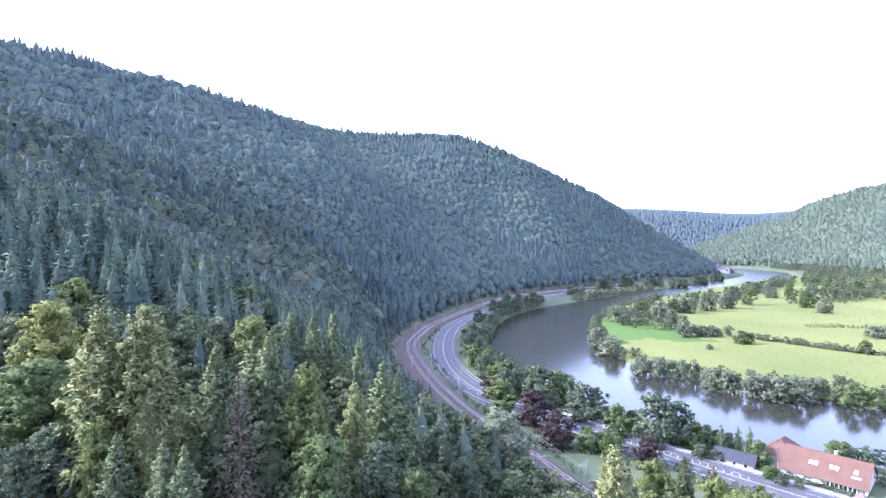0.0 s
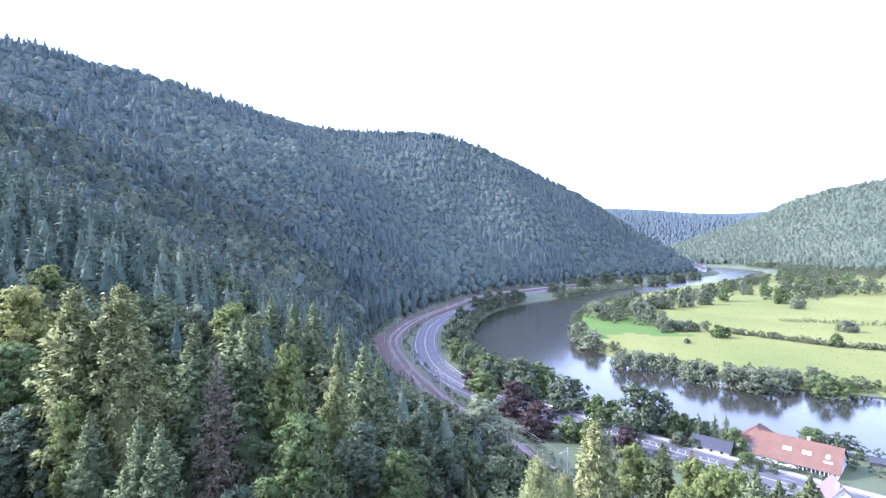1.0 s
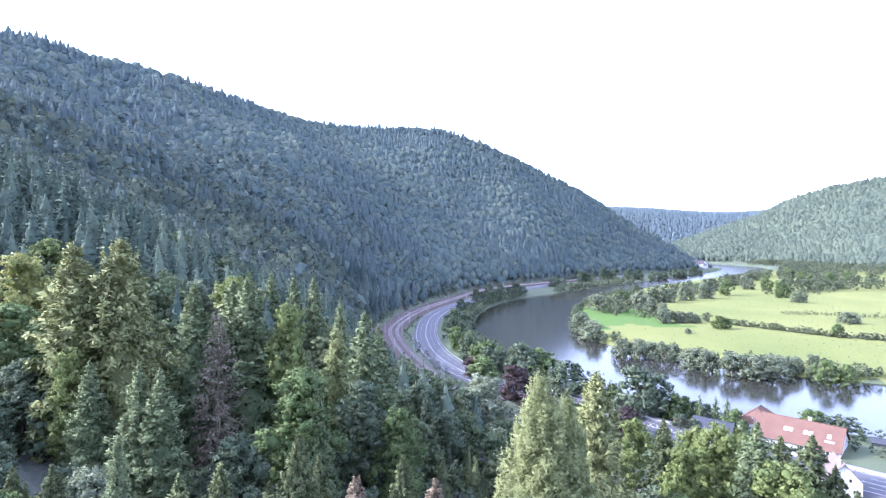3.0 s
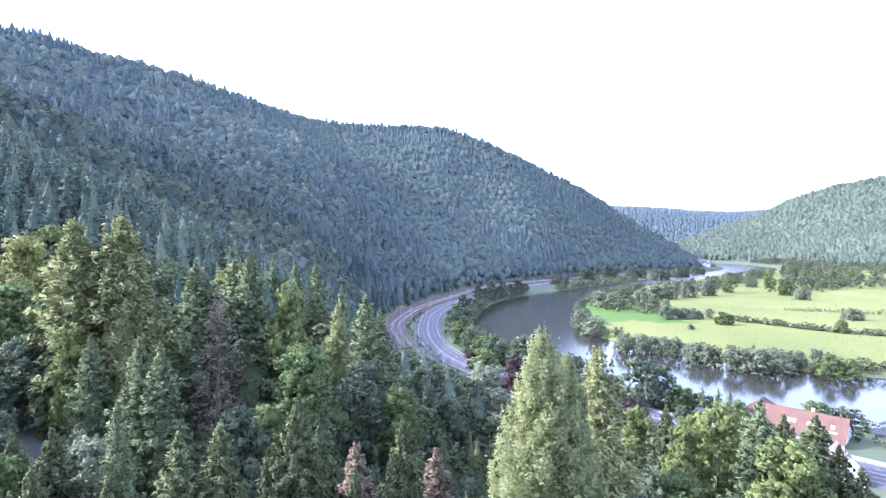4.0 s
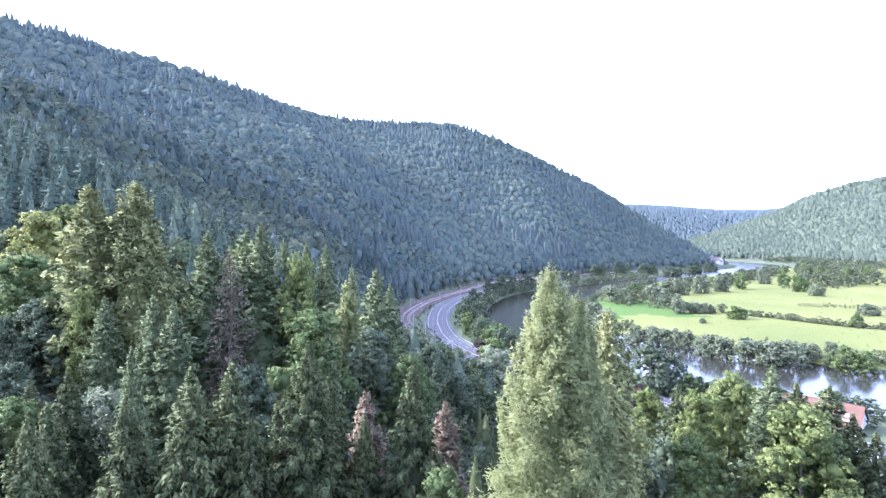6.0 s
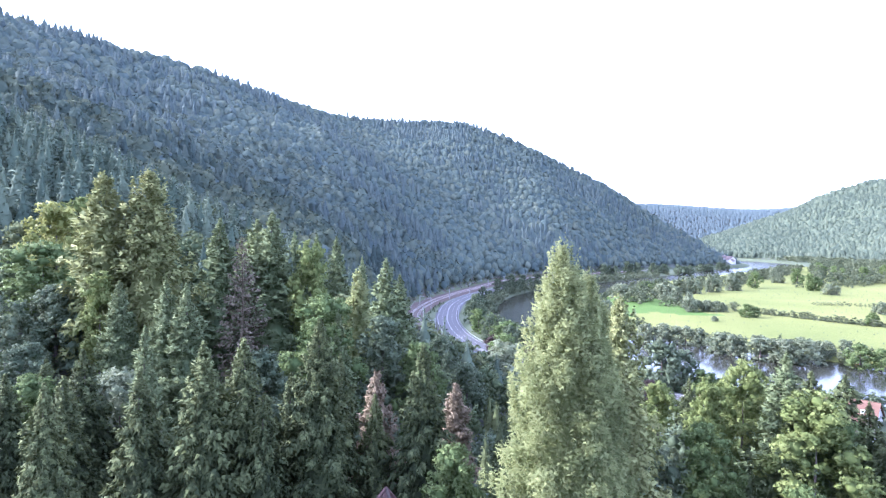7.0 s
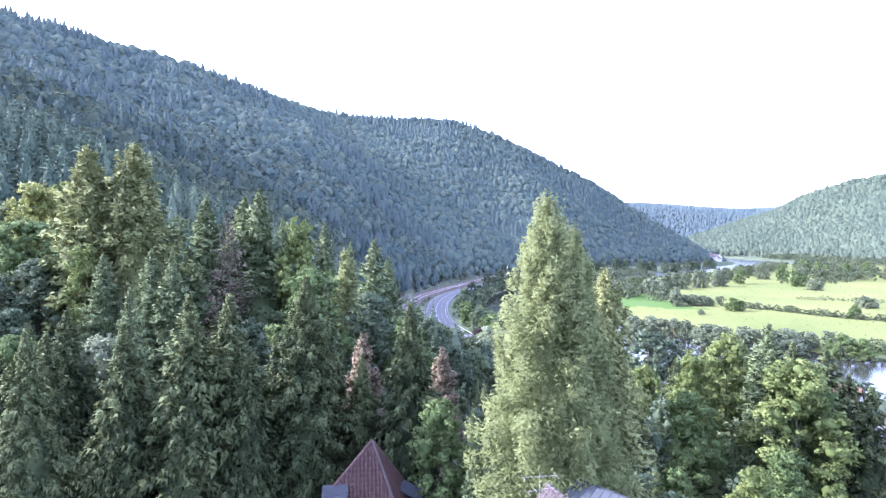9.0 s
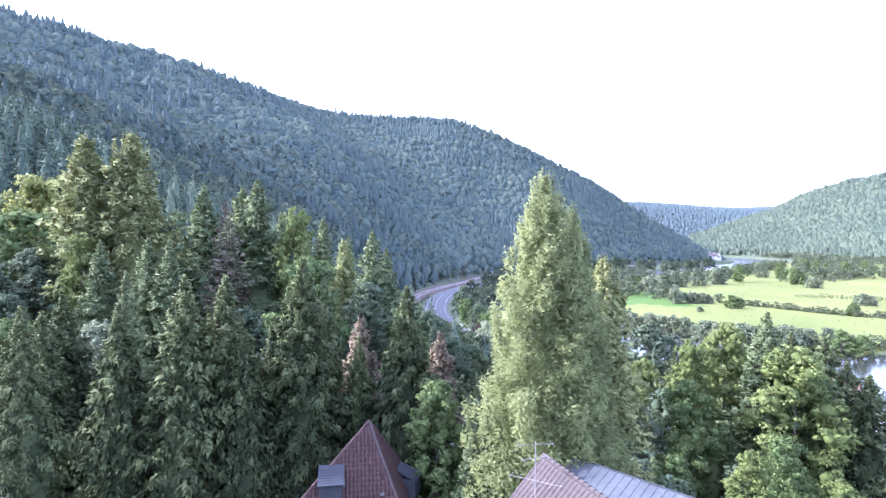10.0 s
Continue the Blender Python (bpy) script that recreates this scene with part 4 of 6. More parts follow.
# ---- the woods on the far slopes ----
def tree_shapes(detail, conifer, seed):
    """Four crowns of a kind, as fine as their distance asks for."""
    rs = np.random.RandomState(seed)
    out = []
    for k in range(4):
        if conifer:
            if detail in ("close", "fine", "bush"):
                n, per, sz = {"close": (16, 9, 0.8), "fine": (14, 11, 1.05), "bush": (6, 3, 2.0)}[detail]
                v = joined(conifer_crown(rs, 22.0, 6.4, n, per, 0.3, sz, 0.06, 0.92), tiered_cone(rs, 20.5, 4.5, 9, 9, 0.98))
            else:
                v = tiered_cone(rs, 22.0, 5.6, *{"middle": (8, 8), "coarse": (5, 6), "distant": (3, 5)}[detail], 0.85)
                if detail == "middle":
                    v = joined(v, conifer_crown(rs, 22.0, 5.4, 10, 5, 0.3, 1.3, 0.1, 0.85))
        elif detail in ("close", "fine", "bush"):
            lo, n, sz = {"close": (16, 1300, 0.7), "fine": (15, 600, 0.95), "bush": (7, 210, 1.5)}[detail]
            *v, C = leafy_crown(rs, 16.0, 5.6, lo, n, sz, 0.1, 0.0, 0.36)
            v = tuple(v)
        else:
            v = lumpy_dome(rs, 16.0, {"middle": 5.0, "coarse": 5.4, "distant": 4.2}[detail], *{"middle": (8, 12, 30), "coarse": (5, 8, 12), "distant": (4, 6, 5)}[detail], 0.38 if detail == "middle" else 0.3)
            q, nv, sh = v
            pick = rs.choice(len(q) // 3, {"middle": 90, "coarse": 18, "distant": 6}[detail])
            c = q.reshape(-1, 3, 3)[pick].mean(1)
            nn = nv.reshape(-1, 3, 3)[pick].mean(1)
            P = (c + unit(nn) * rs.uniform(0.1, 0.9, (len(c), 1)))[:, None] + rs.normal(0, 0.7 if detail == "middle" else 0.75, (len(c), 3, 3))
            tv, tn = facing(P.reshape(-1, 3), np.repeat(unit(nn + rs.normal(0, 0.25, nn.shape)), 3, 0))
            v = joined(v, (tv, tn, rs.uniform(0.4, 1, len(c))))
        if detail in ("middle", "coarse", "distant"):      # far crowns take the light softly, as one canopy
            v = (v[0], unit(v[1] * (0.3 if detail == "distant" else 0.5) + np.array([0, 0, 0.6])), v[2])
        out.append(v)
    return out


def wood(name, pts, zs, hs, con, detail, label, seed, mats):
    """Many trees as one mesh: each one a turned and stretched copy of a few crowns of needle sprays or leaf tufts."""
    rs = np.random.RandomState(seed)
    tint = rs.uniform(0, 1, len(pts))
    which = rs.randint(0, 4, len(pts))
    ang = rs.uniform(0, 6.28, len(pts))
    wid = rs.uniform(0.85, 1.4, len(pts))
    V, T, MI, NN = [], [], [], []
    for c in (True, False):
        for k, (v, nv, sh) in enumerate(tree_shapes(detail, c, seed + 1)):
            m = np.where((con == c) & (which == k))[0]
            if not len(m):
                continue
            s = hs[m] / (22.0 if c else 16.0)
            ca, sa = np.cos(ang[m])[:, None], np.sin(ang[m])[:, None]
            w = (s * wid[m] * (1.0 if c or detail in ("close", "fine") else 1.15))[:, None]
            X = (v[None, :, 0] * ca - v[None, :, 1] * sa) * w + pts[m, 0][:, None]
            Y = (v[None, :, 0] * sa + v[None, :, 1] * ca) * w + pts[m, 1][:, None]
            Z = v[None, :, 2] * s[:, None] + zs[m][:, None]
            V.append(np.stack([X, Y, Z], 2).reshape(-1, 3))
            NN.append(np.stack([nv[None, :, 0] * ca - nv[None, :, 1] * sa, nv[None, :, 0] * sa + nv[None, :, 1] * ca, np.broadcast_to(nv[None, :, 2], X.shape)], 2).reshape(-1, 3))
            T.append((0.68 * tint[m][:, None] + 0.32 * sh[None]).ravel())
            MI.append(np.full(len(m) * len(sh), 0 if c else 1))
    V = np.concatenate(V)
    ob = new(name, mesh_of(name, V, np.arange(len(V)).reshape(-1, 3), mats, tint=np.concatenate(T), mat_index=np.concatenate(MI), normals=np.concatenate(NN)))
    return tagged(ob, label, "woods", kind="stuff")


def gap_filler(x0, x1, y0, y1, step, keep, lift, seed, material, label):
    """One uneven leafy sheet over the ground, added between the trees of a wood to make dark gaps shallower."""
    gx, gy = np.meshgrid(np.arange(x0, x1, step), np.arange(y0, y1, step))
    rs = np.random.RandomState(seed)
    x, y = gx + rs.uniform(-0.3, 0.3, gx.shape) * step, gy + rs.uniform(-0.3, 0.3, gy.shape) * step
    ok = keep(x.ravel(), y.ravel()).reshape(x.shape)
    z = height(x, y) + np.where(ok, lift * rs.uniform(0.65, 1.2, x.shape), -1.5)
    i = np.arange(x.size).reshape(x.shape)
    q = np.stack([i[:-1, :-1], i[:-1, 1:], i[1:, 1:], i[1:, :-1]], -1).reshape(-1, 4)
    q = q[ok.ravel()[q].any(1)]
    use, inv = np.unique(q.ravel(), return_inverse=True)
    v = np.stack([x.ravel(), y.ravel(), z.ravel()], 1)[use]
    return tagged(new("undergrowth", mesh_of("undergrowth", v, inv.reshape(-1, 4), [material], tint=rs.uniform(0, 0.8, len(q)), smooth=True)), label, "undergrowth", kind="stuff")


def scatter(x0, x1, y0, y1, step, keep, seed):
    rs = np.random.RandomState(seed)
    X, Y = np.meshgrid(np.arange(x0, x1, step), np.arange(y0, y1, step))
    p = np.stack([X.ravel(), Y.ravel()], 1) + rs.uniform(-0.45, 0.45, (X.size, 2)) * step
    return p[keep(p[:, 0], p[:, 1])]


def on_hill(x, y):
    d, s, _ = near_line(x, y, RAIL)
    dr, sr, _ = near_line(x, y, RIDGE)
    return (s > 0) & (d > 15.5) & ((sr < 0) | (dr < 40)) & ((x < 600) | (y < 1120)) & (x < 690)


def in_view(x, y, pad=60):
    return (np.abs(x) < 0.86 * y + pad) & (y > 20)


rng = np.random.RandomState(4)
taken = np.array(PLANTED)


def free(x, y, gap):
    return np.min((x[:, None] - taken[None, :, 0]) ** 2 + (y[:, None] - taken[None, :, 1]) ** 2, axis=1) > gap * gap


pts = np.concatenate([scatter(-620, 700, 100, 300, 6.6, lambda x, y: on_hill(x, y) & in_view(x, y) & (np.hypot(x, y) < 300), 1),
                      scatter(-620, 700, 100, 660, 8.2, lambda x, y: on_hill(x, y) & in_view(x, y) & (np.hypot(x, y) >= 300) & (np.hypot(x, y) < 640), 1),
                      scatter(-720, 700, 300, 1300, 9.2, lambda x, y: on_hill(x, y) & in_view(x, y) & (np.hypot(x, y) >= 640), 1)])
pts = np.concatenate([pts, scatter(-620, 690, 300, 1300, 7.5, lambda x, y: (near_line(x, y, RIDGE)[0] < 22) & in_view(x, y), 3)])
pts = pts[free(pts[:, 0], pts[:, 1], 4.5)]
rngd = np.hypot(pts[:, 0], pts[:, 1])
ridge_d = near_line(pts[:, 0], pts[:, 1], RIDGE)[0]
rail_d = near_line(pts[:, 0], pts[:, 1], RAIL)[0]
patch = waves(pts[:, 0], pts[:, 1], 21, 230) + 0.6 * waves(pts[:, 0], pts[:, 1], 22, 90) + np.where((rngd < 330) & (rngd > 125), 2.0, 0)
conif = ((rngd > 165) | (rng.uniform(0, 1, len(pts)) < 0.2)) & ((patch + rng.normal(0, 0.35, len(pts))) > np.where(rngd < 460, 0.1, np.where(ridge_d < 90, 0.1, 0.65)))
hs = np.where(conif, rng.uniform(16, 24, len(pts)), rng.uniform(12, 18, len(pts))) * np.where(ridge_d < 40, rng.uniform(0.75, 1.1, len(pts)), 1)
zz = height(pts[:, 0], pts[:, 1])
low = np.clip((rngd - 110) / 120, 0, 1)
hs = hs * (0.75 + 0.25 * low)
hs = np.minimum(hs, np.maximum(5.0, np.where(pts[:, 1] < 430, 0.45, 0.8) * rail_d) * rng.uniform(0.8, 1.1, len(pts)))      # the wood's edge steps down to the railway
# from band to band the materials step towards the painted haze
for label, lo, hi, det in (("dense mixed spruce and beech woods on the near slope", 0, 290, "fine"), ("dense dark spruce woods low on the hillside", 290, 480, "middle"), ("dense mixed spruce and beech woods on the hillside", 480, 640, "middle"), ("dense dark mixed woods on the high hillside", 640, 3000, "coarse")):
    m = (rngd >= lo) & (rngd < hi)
    wood("woods", pts[m], zz[m], hs[m], conif[m], det, label, int(lo) + 3, [M_NEAR_CON, M_NEAR_LEAF] if det == "fine" else [M_HALF_HAZE_CON, M_HALF_HAZE_LEAF] if lo == 290 else [M_HAZE_CON, M_HAZE_LEAF])

# added sheet that lifts the dark gaps between the far crowns
gap_filler(-720, 690, 250, 1300, 6.0, lambda x, y: on_hill(x, y) & in_view(x, y) & (near_line(x, y, RAIL)[0] > 26) & (np.hypot(x, y) > 310), 9.5, 61, M_HAZE_LEAF, "leafy sheet filling the gaps of the hillside woods")

# the undergrowth and young trees that close the gaps on the near slope
pts = scatter(-120, 70, 50, 112, 6.5, lambda x, y: (near_line(x, y, RAIL)[1] > 0) & (near_line(x, y, RAIL)[0] > 16) & in_view(x, y, 10) & ~((np.abs(x - 2) < 20) & (y < 47)), 6)
pts = pts[free(pts[:, 0], pts[:, 1], 3.5)]
wood("woods", pts, height(pts[:, 0], pts[:, 1]), rng.uniform(6, 12, len(pts)), rng.uniform(0, 1, len(pts)) < 0.35, "close", "young trees and shrubs under the taller trees", 14, [M_SPRUCE, M_LEAF_DARK])

# the far valley side, the distant hill, the trees along the back of the meadow
pts = scatter(750, 1700, 400, 2150, 8.2, lambda x, y: (near_line(x, y, RBASE)[1] < 0) & ((near_line(x, y, RRIDGE)[1] > 0) | (near_line(x, y, RRIDGE)[0] < 40)) & in_view(x, y), 2)
gap_filler(750, 1700, 400, 2150, 10.0, lambda x, y: (near_line(x, y, RBASE)[1] < 0) & (near_line(x, y, RBASE)[0] > 12) & (near_line(x, y, RRIDGE)[1] > 0) & in_view(x, y), 12.0, 62, M_SUNNY_LEAF, "leafy sheet filling the gaps of the sunlit woods")
con2 = rng.uniform(0, 1, len(pts)) < 0.35 + 0.3 * waves(pts[:, 0], pts[:, 1], 33, 260)
wood("woods", pts, height(pts[:, 0], pts[:, 1]), rng.uniform(16, 23, len(pts)), con2, "distant", "sunlit mixed woods on the far valley side", 8, [M_SUNNY_LEAF, M_SUNNY_LEAF])
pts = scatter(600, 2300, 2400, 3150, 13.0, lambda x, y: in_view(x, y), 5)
wood("woods", pts, height(pts[:, 0], pts[:, 1]), rng.uniform(18, 25, len(pts)), rng.uniform(0, 1, len(pts)) < 0.4, "distant", "distant hill woods tinted blue-green with haze", 9, [M_FAR_HAZE_LEAF, M_FAR_HAZE_LEAF])
pts = scatter(430, 1150, 690, 1450, 15.0, lambda x, y: (~in_river(x, y)) & (near_line(x, y, RIVER)[0] > 6) & (near_line(x, y, RBASE)[1] > 0) & (near_line(x, y, smooth_line(BANK_E, 20))[1] > 0)
              & ((waves(x, y, 31, 160) > -0.15) | (near_line(x, y, RBASE)[0] < 60) & (near_line(x, y, RIVER)[0] > 35)) & in_view(x, y) & ((x > 0.68 * y) | (y > 1330)), 7)
wood("woods", pts, height(pts[:, 0], pts[:, 1]), rng.uniform(10, 17, len(pts)), np.zeros(len(pts), bool), "bush", "scattered green trees on the valley floor", 10, [M_HAZE_CON, M_BANK_LEAF])


def shrubs(line, lo, hi, step, h0, h1, side0, side1, label, seed, detail="bush"):
    """A loose band of bushes along a part of a line."""
    rs = np.random.RandomState(seed)
    L = smooth_line(line, step)
    L = L[(L[:, 1] >= lo) & (L[:, 1] <= hi)]
    d = np.gradient(L[:, :2], axis=0)
    d /= np.linalg.norm(d, axis=1)[:, None]
    nrm = np.stack([d[:, 1], -d[:, 0]], 1)
    p = L[:, :2] + nrm * rs.uniform(side0, side1, len(L))[:, None] + rs.normal(0, step * 0.3, (len(L), 2))
    z = height(p[:, 0], p[:, 1])
    return wood("shrubs", p, np.maximum(z, 0) - 0.28 * h0, rs.uniform(h0, h1, len(p)) * 1.3, np.zeros(len(p), bool), detail, label, seed, [M_HAZE_CON, M_BANK_LEAF])


shrubs(BANK_W, 258, 655, 3.0, 4.5, 9.0, -7, 0.5, "green bushes on the bank between road and river", 41)
shrubs(BANK_W, 708, 880, 3.4, 5.0, 10.0, -7, 0.5, "tall green bushes on the upper river bank", 58)
shrubs(BANK_W, 880, 1150, 8, 4, 8, -10, 0, "dark bushes at the water's edge under the hill", 42)
shrubs(BANK_E, 225, 560, 2.4, 2.5, 6, -8, 0.0, "low willow bushes along the meadow's shore", 43)
shrubs(BANK_E, 540, 730, 3.0, 3.5, 7, -30, -1, "dense tall bushes along the river behind the meadow", 44)
shrubs(BANK_E, 730, 1010, 4.0, 0.8, 1.8, -26, -1, "low bushes along the upper river bank", 55)
shrubs([(243, 425), (262, 402), (286, 373), (301, 359), (345, 330), (400, 300)], 0, 900, 1.1, 3.0, 5.0, -2, 2, "low hedge across the meadow", 45)
shrubs([(190, 470), (205, 455), (222, 446), (240, 440)], 0, 900, 1.6, 3, 6.5, -7, 7, "rough brush on the meadow", 46)
shrubs([(165, 480), (203, 525), (289, 622), (370, 690), (434, 762), (560, 890), (650, 1000)], 0, 1100, 4.6, 8, 14, -12, 9, "dense belt of trees behind the meadow", 56)
shrubs([(430, 640), (480, 655), (540, 700), (600, 740)], 0, 900, 5.0, 5, 10, -14, 14, "clumps of trees beyond the meadow", 57)
shrubs([(330, 480), (400, 455), (470, 430)], 0, 900, 2.5, 2, 4.0, -3, 3, "low bushes on the meadow", 47)
shrubs([tuple(p) for p in RAIL[::3, :2]], 95, 900, 3.6, 2.5, 6.0, -22, -15, "bushes on the slope above the railway", 52)
shrubs([tuple(p) for p in RAIL[::3, :2]], 95, 470, 3.0, 1.0, 2.6, 8.0, 12.0, "low bushes between railway and road", 53)
shrubs([(110.5, 176.5), (116, 170.5), (121.5, 164.7), (127, 159)], 0, 300, 1.2, 1.6, 3.0, -1, 1.5, "dark hedge in front of the long house", 54)
shrubs([(60, 205), (68, 192), (80, 172), (92, 157), (104, 145)], 0, 300, 3.0, 2.5, 5, -4, 2, "roadside bushes", 48)
shrubs([(140, 168), (152, 160), (168, 150), (185, 140)], 0, 300, 3.0, 2, 4, -3, 3, "garden hedge beside the road", 49)
shrubs([(150, 188), (165, 178), (185, 168), (205, 157)], 0, 300, 3.0, 3, 6, -2, 3, "garden hedge above the river", 50)
pts = scatter(170, 520, 290, 620, 13.0, lambda x, y: (~in_river(x, y)) & (near_line(x, y, RIVER)[0] > 15) & (near_line(x, y, smooth_line(BANK_E, 20))[1] > 0) & in_view(x, y), 12)
wood("tussocks", pts, height(pts[:, 0], pts[:, 1]) - 0.2, rng.uniform(0.7, 1.5, len(pts)), np.zeros(len(pts), bool), "distant", "small dark tussocks dotted over the meadow", 51, [M_HAZE_CON, M_BANK_LEAF])


# ---- roads, rails and what stands along them ----
def line_part(name, line, o0, o1, z, material, parent, lo=None, hi=None, label=""):
    """A thin raised strip between two side offsets of a line."""
    L = line if lo is None else line[lo:hi]
    ob = new(name, ribbon(name, L, [o0, o0, o1, o1], [z - 0.02, z, z, z - 0.02], material))
    ob.parent = parent
    return tagged(ob, label) if label else ob


for o in (-6.9, 6.6):
    line_part("edge_line", ROAD, o - 0.1, o + 0.1, ROAD_Z + 0.012, M_PAINT, road)
for o in (-0.35, 0.12):
    line_part("centre_line", ROAD, o - 0.07, o + 0.07, ROAD_Z + 0.012, M_PAINT, road)
bm = bmesh.new()
box(bm, -0.07, -2.0, 0, 0.07, 2.0, 0.014)
dash = bpy.data.meshes.new("lane_dash")
bm.to_mesh(dash)
bm.free()
dash.materials.append(M_PAINT)
rd = np.gradient(ROAD[:, :2], axis=0)
rd /= np.linalg.norm(rd, axis=1)[:, None]
cum = np.concatenate([[0], np.cumsum(np.linalg.norm(np.diff(ROAD[:, :2], axis=0), axis=1))])
for o in (-3.6, 3.3):
    for s in np.arange(4, cum[-1] - 150, 11.0):
        p = np.array([np.interp(s, cum, ROAD[:, 0]), np.interp(s, cum, ROAD[:, 1])])
        t = np.array([np.interp(s, cum, rd[:, 0]), np.interp(s, cum, rd[:, 1])])
        ob = new("lane_dash", dash)
        ob.parent = road
        ob.matrix_basis = pose(p[0] + t[1] * o, p[1] - t[0] * o, ROAD_Z, 0, 0, math.degrees(math.atan2(-t[0], t[1])))
bm = bmesh.new()
box(bm, -0.8, -0.16, 0, 0.8, 0.16, 0.014)
bar = bpy.data.meshes.new("hatch_bar")
bm.to_mesh(bar)
bm.free()
bar.materials.append(M_PAINT)
for s0, s1, o in ((cum[np.argmin(np.abs(ROAD[:, 1] - 308))], cum[np.argmin(np.abs(ROAD[:, 1] - 262))], 1.6), (cum[np.argmin(np.abs(ROAD[:, 1] - 216))], cum[np.argmin(np.abs(ROAD[:, 1] - 172))], -1.8)):
    for s in np.arange(s0, s1, 2.6):
        p = np.array([np.interp(s, cum, ROAD[:, 0]), np.interp(s, cum, ROAD[:, 1])])
        t = np.array([np.interp(s, cum, rd[:, 0]), np.interp(s, cum, rd[:, 1])])
        ob = new("hatch_bar", bar)
        ob.parent = road
        ob.matrix_basis = pose(p[0] + t[1] * o, p[1] - t[0] * o, ROAD_Z, 0, 0, math.degrees(math.atan2(-t[0], t[1])) + 28)

# a footpath and verge on the river side, red soil in the cutting above the rails
path = new("pavement", ribbon("pavement", ROAD[int(np.argmin(np.abs(ROAD[:, 1] - 232))):], [-11.2, -11.0, -8.2, -8.0], [3.9, ROAD_Z + 0.05, ROAD_Z + 0.05, ROAD_Z - 0.1], M_CONC))
tagged(path, "pale footpath beside the main road", "pavement", kind="structure")
k0, k1 = int(np.argmin(np.abs(RAIL[:, 1] - 330))), int(np.argmin(np.abs(RAIL[:, 1] - 900)))


def laid(name, line, offs, lift, material):
    """A strip that lies on the ground along a line."""
    d = np.gradient(line[:, :2], axis=0)
    d /= np.linalg.norm(d, axis=1)[:, None]
    nrm = np.stack([d[:, 1], -d[:, 0]], 1)
    rs = np.random.RandomState(len(line))
    P = np.stack([line[:, :2] + nrm * (np.full((len(line), 1), float(o)) + (rs.uniform(-1.6, 1.6, (len(line), 1)) if j == 0 else 0)) for j, o in enumerate(offs)], 1)
    z = height(P[..., 0], P[..., 1]) + lift
    v = np.concatenate([P, z[..., None]], 2).reshape(-1, 3)
    i = np.arange(len(line) * len(offs)).reshape(len(line), len(offs))
    return mesh_of(name, v, np.stack([i[:-1, :-1], i[:-1, 1:], i[1:, 1:], i[1:, :-1]], -1).reshape(-1, 4), [material])


cut = new("cutting", laid("cutting", smooth_line(RAIL[k0:k1:2], 6), [-17, -16, -15, -14, -13, -11.6], 0.35, M_EARTH))
tagged(cut, "bare red sandstone cutting above the railway", "embankment", kind="structure")
railway = new("railway_track")
tagged(railway, "double railway track with rusty rails on brown ballast", "railway")
rl = RAIL[4:k1 + 9]
for o in (-3.2, -1.75, 1.75, 3.2):
    ob = new("rail", ribbon("rail", rl, [o - 0.09, o - 0.06, o + 0.06, o + 0.09], [6.0, 6.2, 6.2, 6.0], M_RAIL))
    ob.parent = railway
sl_d = np.gradient(RAIL[:, :2], axis=0)
sl_d /= np.linalg.norm(sl_d, axis=1)[:, None]
rc = np.concatenate([[0], np.cumsum(np.linalg.norm(np.diff(RAIL[:, :2], axis=0), axis=1))])
SV = []
for s in np.arange(rc[18], rc[int(np.argmin(np.abs(RAIL[:, 1] - 480)))], 0.9):
    p = np.array([np.interp(s, rc, RAIL[:, 0]), np.interp(s, rc, RAIL[:, 1])])
    t = np.array([np.interp(s, rc, sl_d[:, 0]), np.interp(s, rc, sl_d[:, 1])])
    n = np.array([t[1], -t[0]])
    for o in (-2.48, 2.48):
        c = p + n * o
        SV.append([(*(c + a * n * 1.25 + b * t * 0.13), 6.05) for a, b in ((-1, -1), (1, -1), (1, 1), (-1, 1))])
SV = np.array(SV).reshape(-1, 3)
ob = new("sleeper_field", mesh_of("sleeper_field", SV, np.arange(len(SV)).reshape(-1, 4), [M_CONC]))
ob.parent = railway
tagged(ob, kind="stuff")

M_METAL = shader("galvanised_metal", [(0.32, 0.34, 0.35), (0.42, 0.44, 0.45), (0.5, 0.52, 0.53)], 0.5, 1.0, metal=0.7, bump=0.05)
M_WIRE = shader("overhead_wire", [(0.10, 0.11, 0.10), (0.16, 0.17, 0.16)], 0.6, 1.0, metal=0.6, bump=0)


def along_rail(y):
    i = int(np.argmin(np.abs(RAIL[:, 1] - y)))
    return RAIL[i, :2], sl_d[i]


def mast(y, side):
    p, t = along_rail(y)
    n = np.array([t[1], -t[0]]) * side
    q = p + n * 6.0
    top = new("catenary_mast")
    top.matrix_basis = pose(q[0], q[1], 4.9, 0, 0, math.degrees(math.atan2(-n[1], -n[0])))
    part("pole", tube(bmesh.new(), (0, 0, -1.2), (0, 0, 8.6), 0.16, 0.11), M_METAL, top)
    part("cantilever", tube(bmesh.new(), (0, 0, 7.6), (3.6, 0, 7.2), 0.05, 0.04, 6), M_METAL, top)
    part("stay", tube(bmesh.new(), (0, 0, 8.4), (3.4, 0, 7.3), 0.03, 0.03, 5), M_METAL, top)
    part("insulator", tube(bmesh.new(), (0.2, 0, 7.5), (0.7, 0, 7.45), 0.09, 0.09, 8), M_CONC, top)
    tagged(top, "grey steel railway mast with an overhead wire arm", "mast", "masts along the railway")


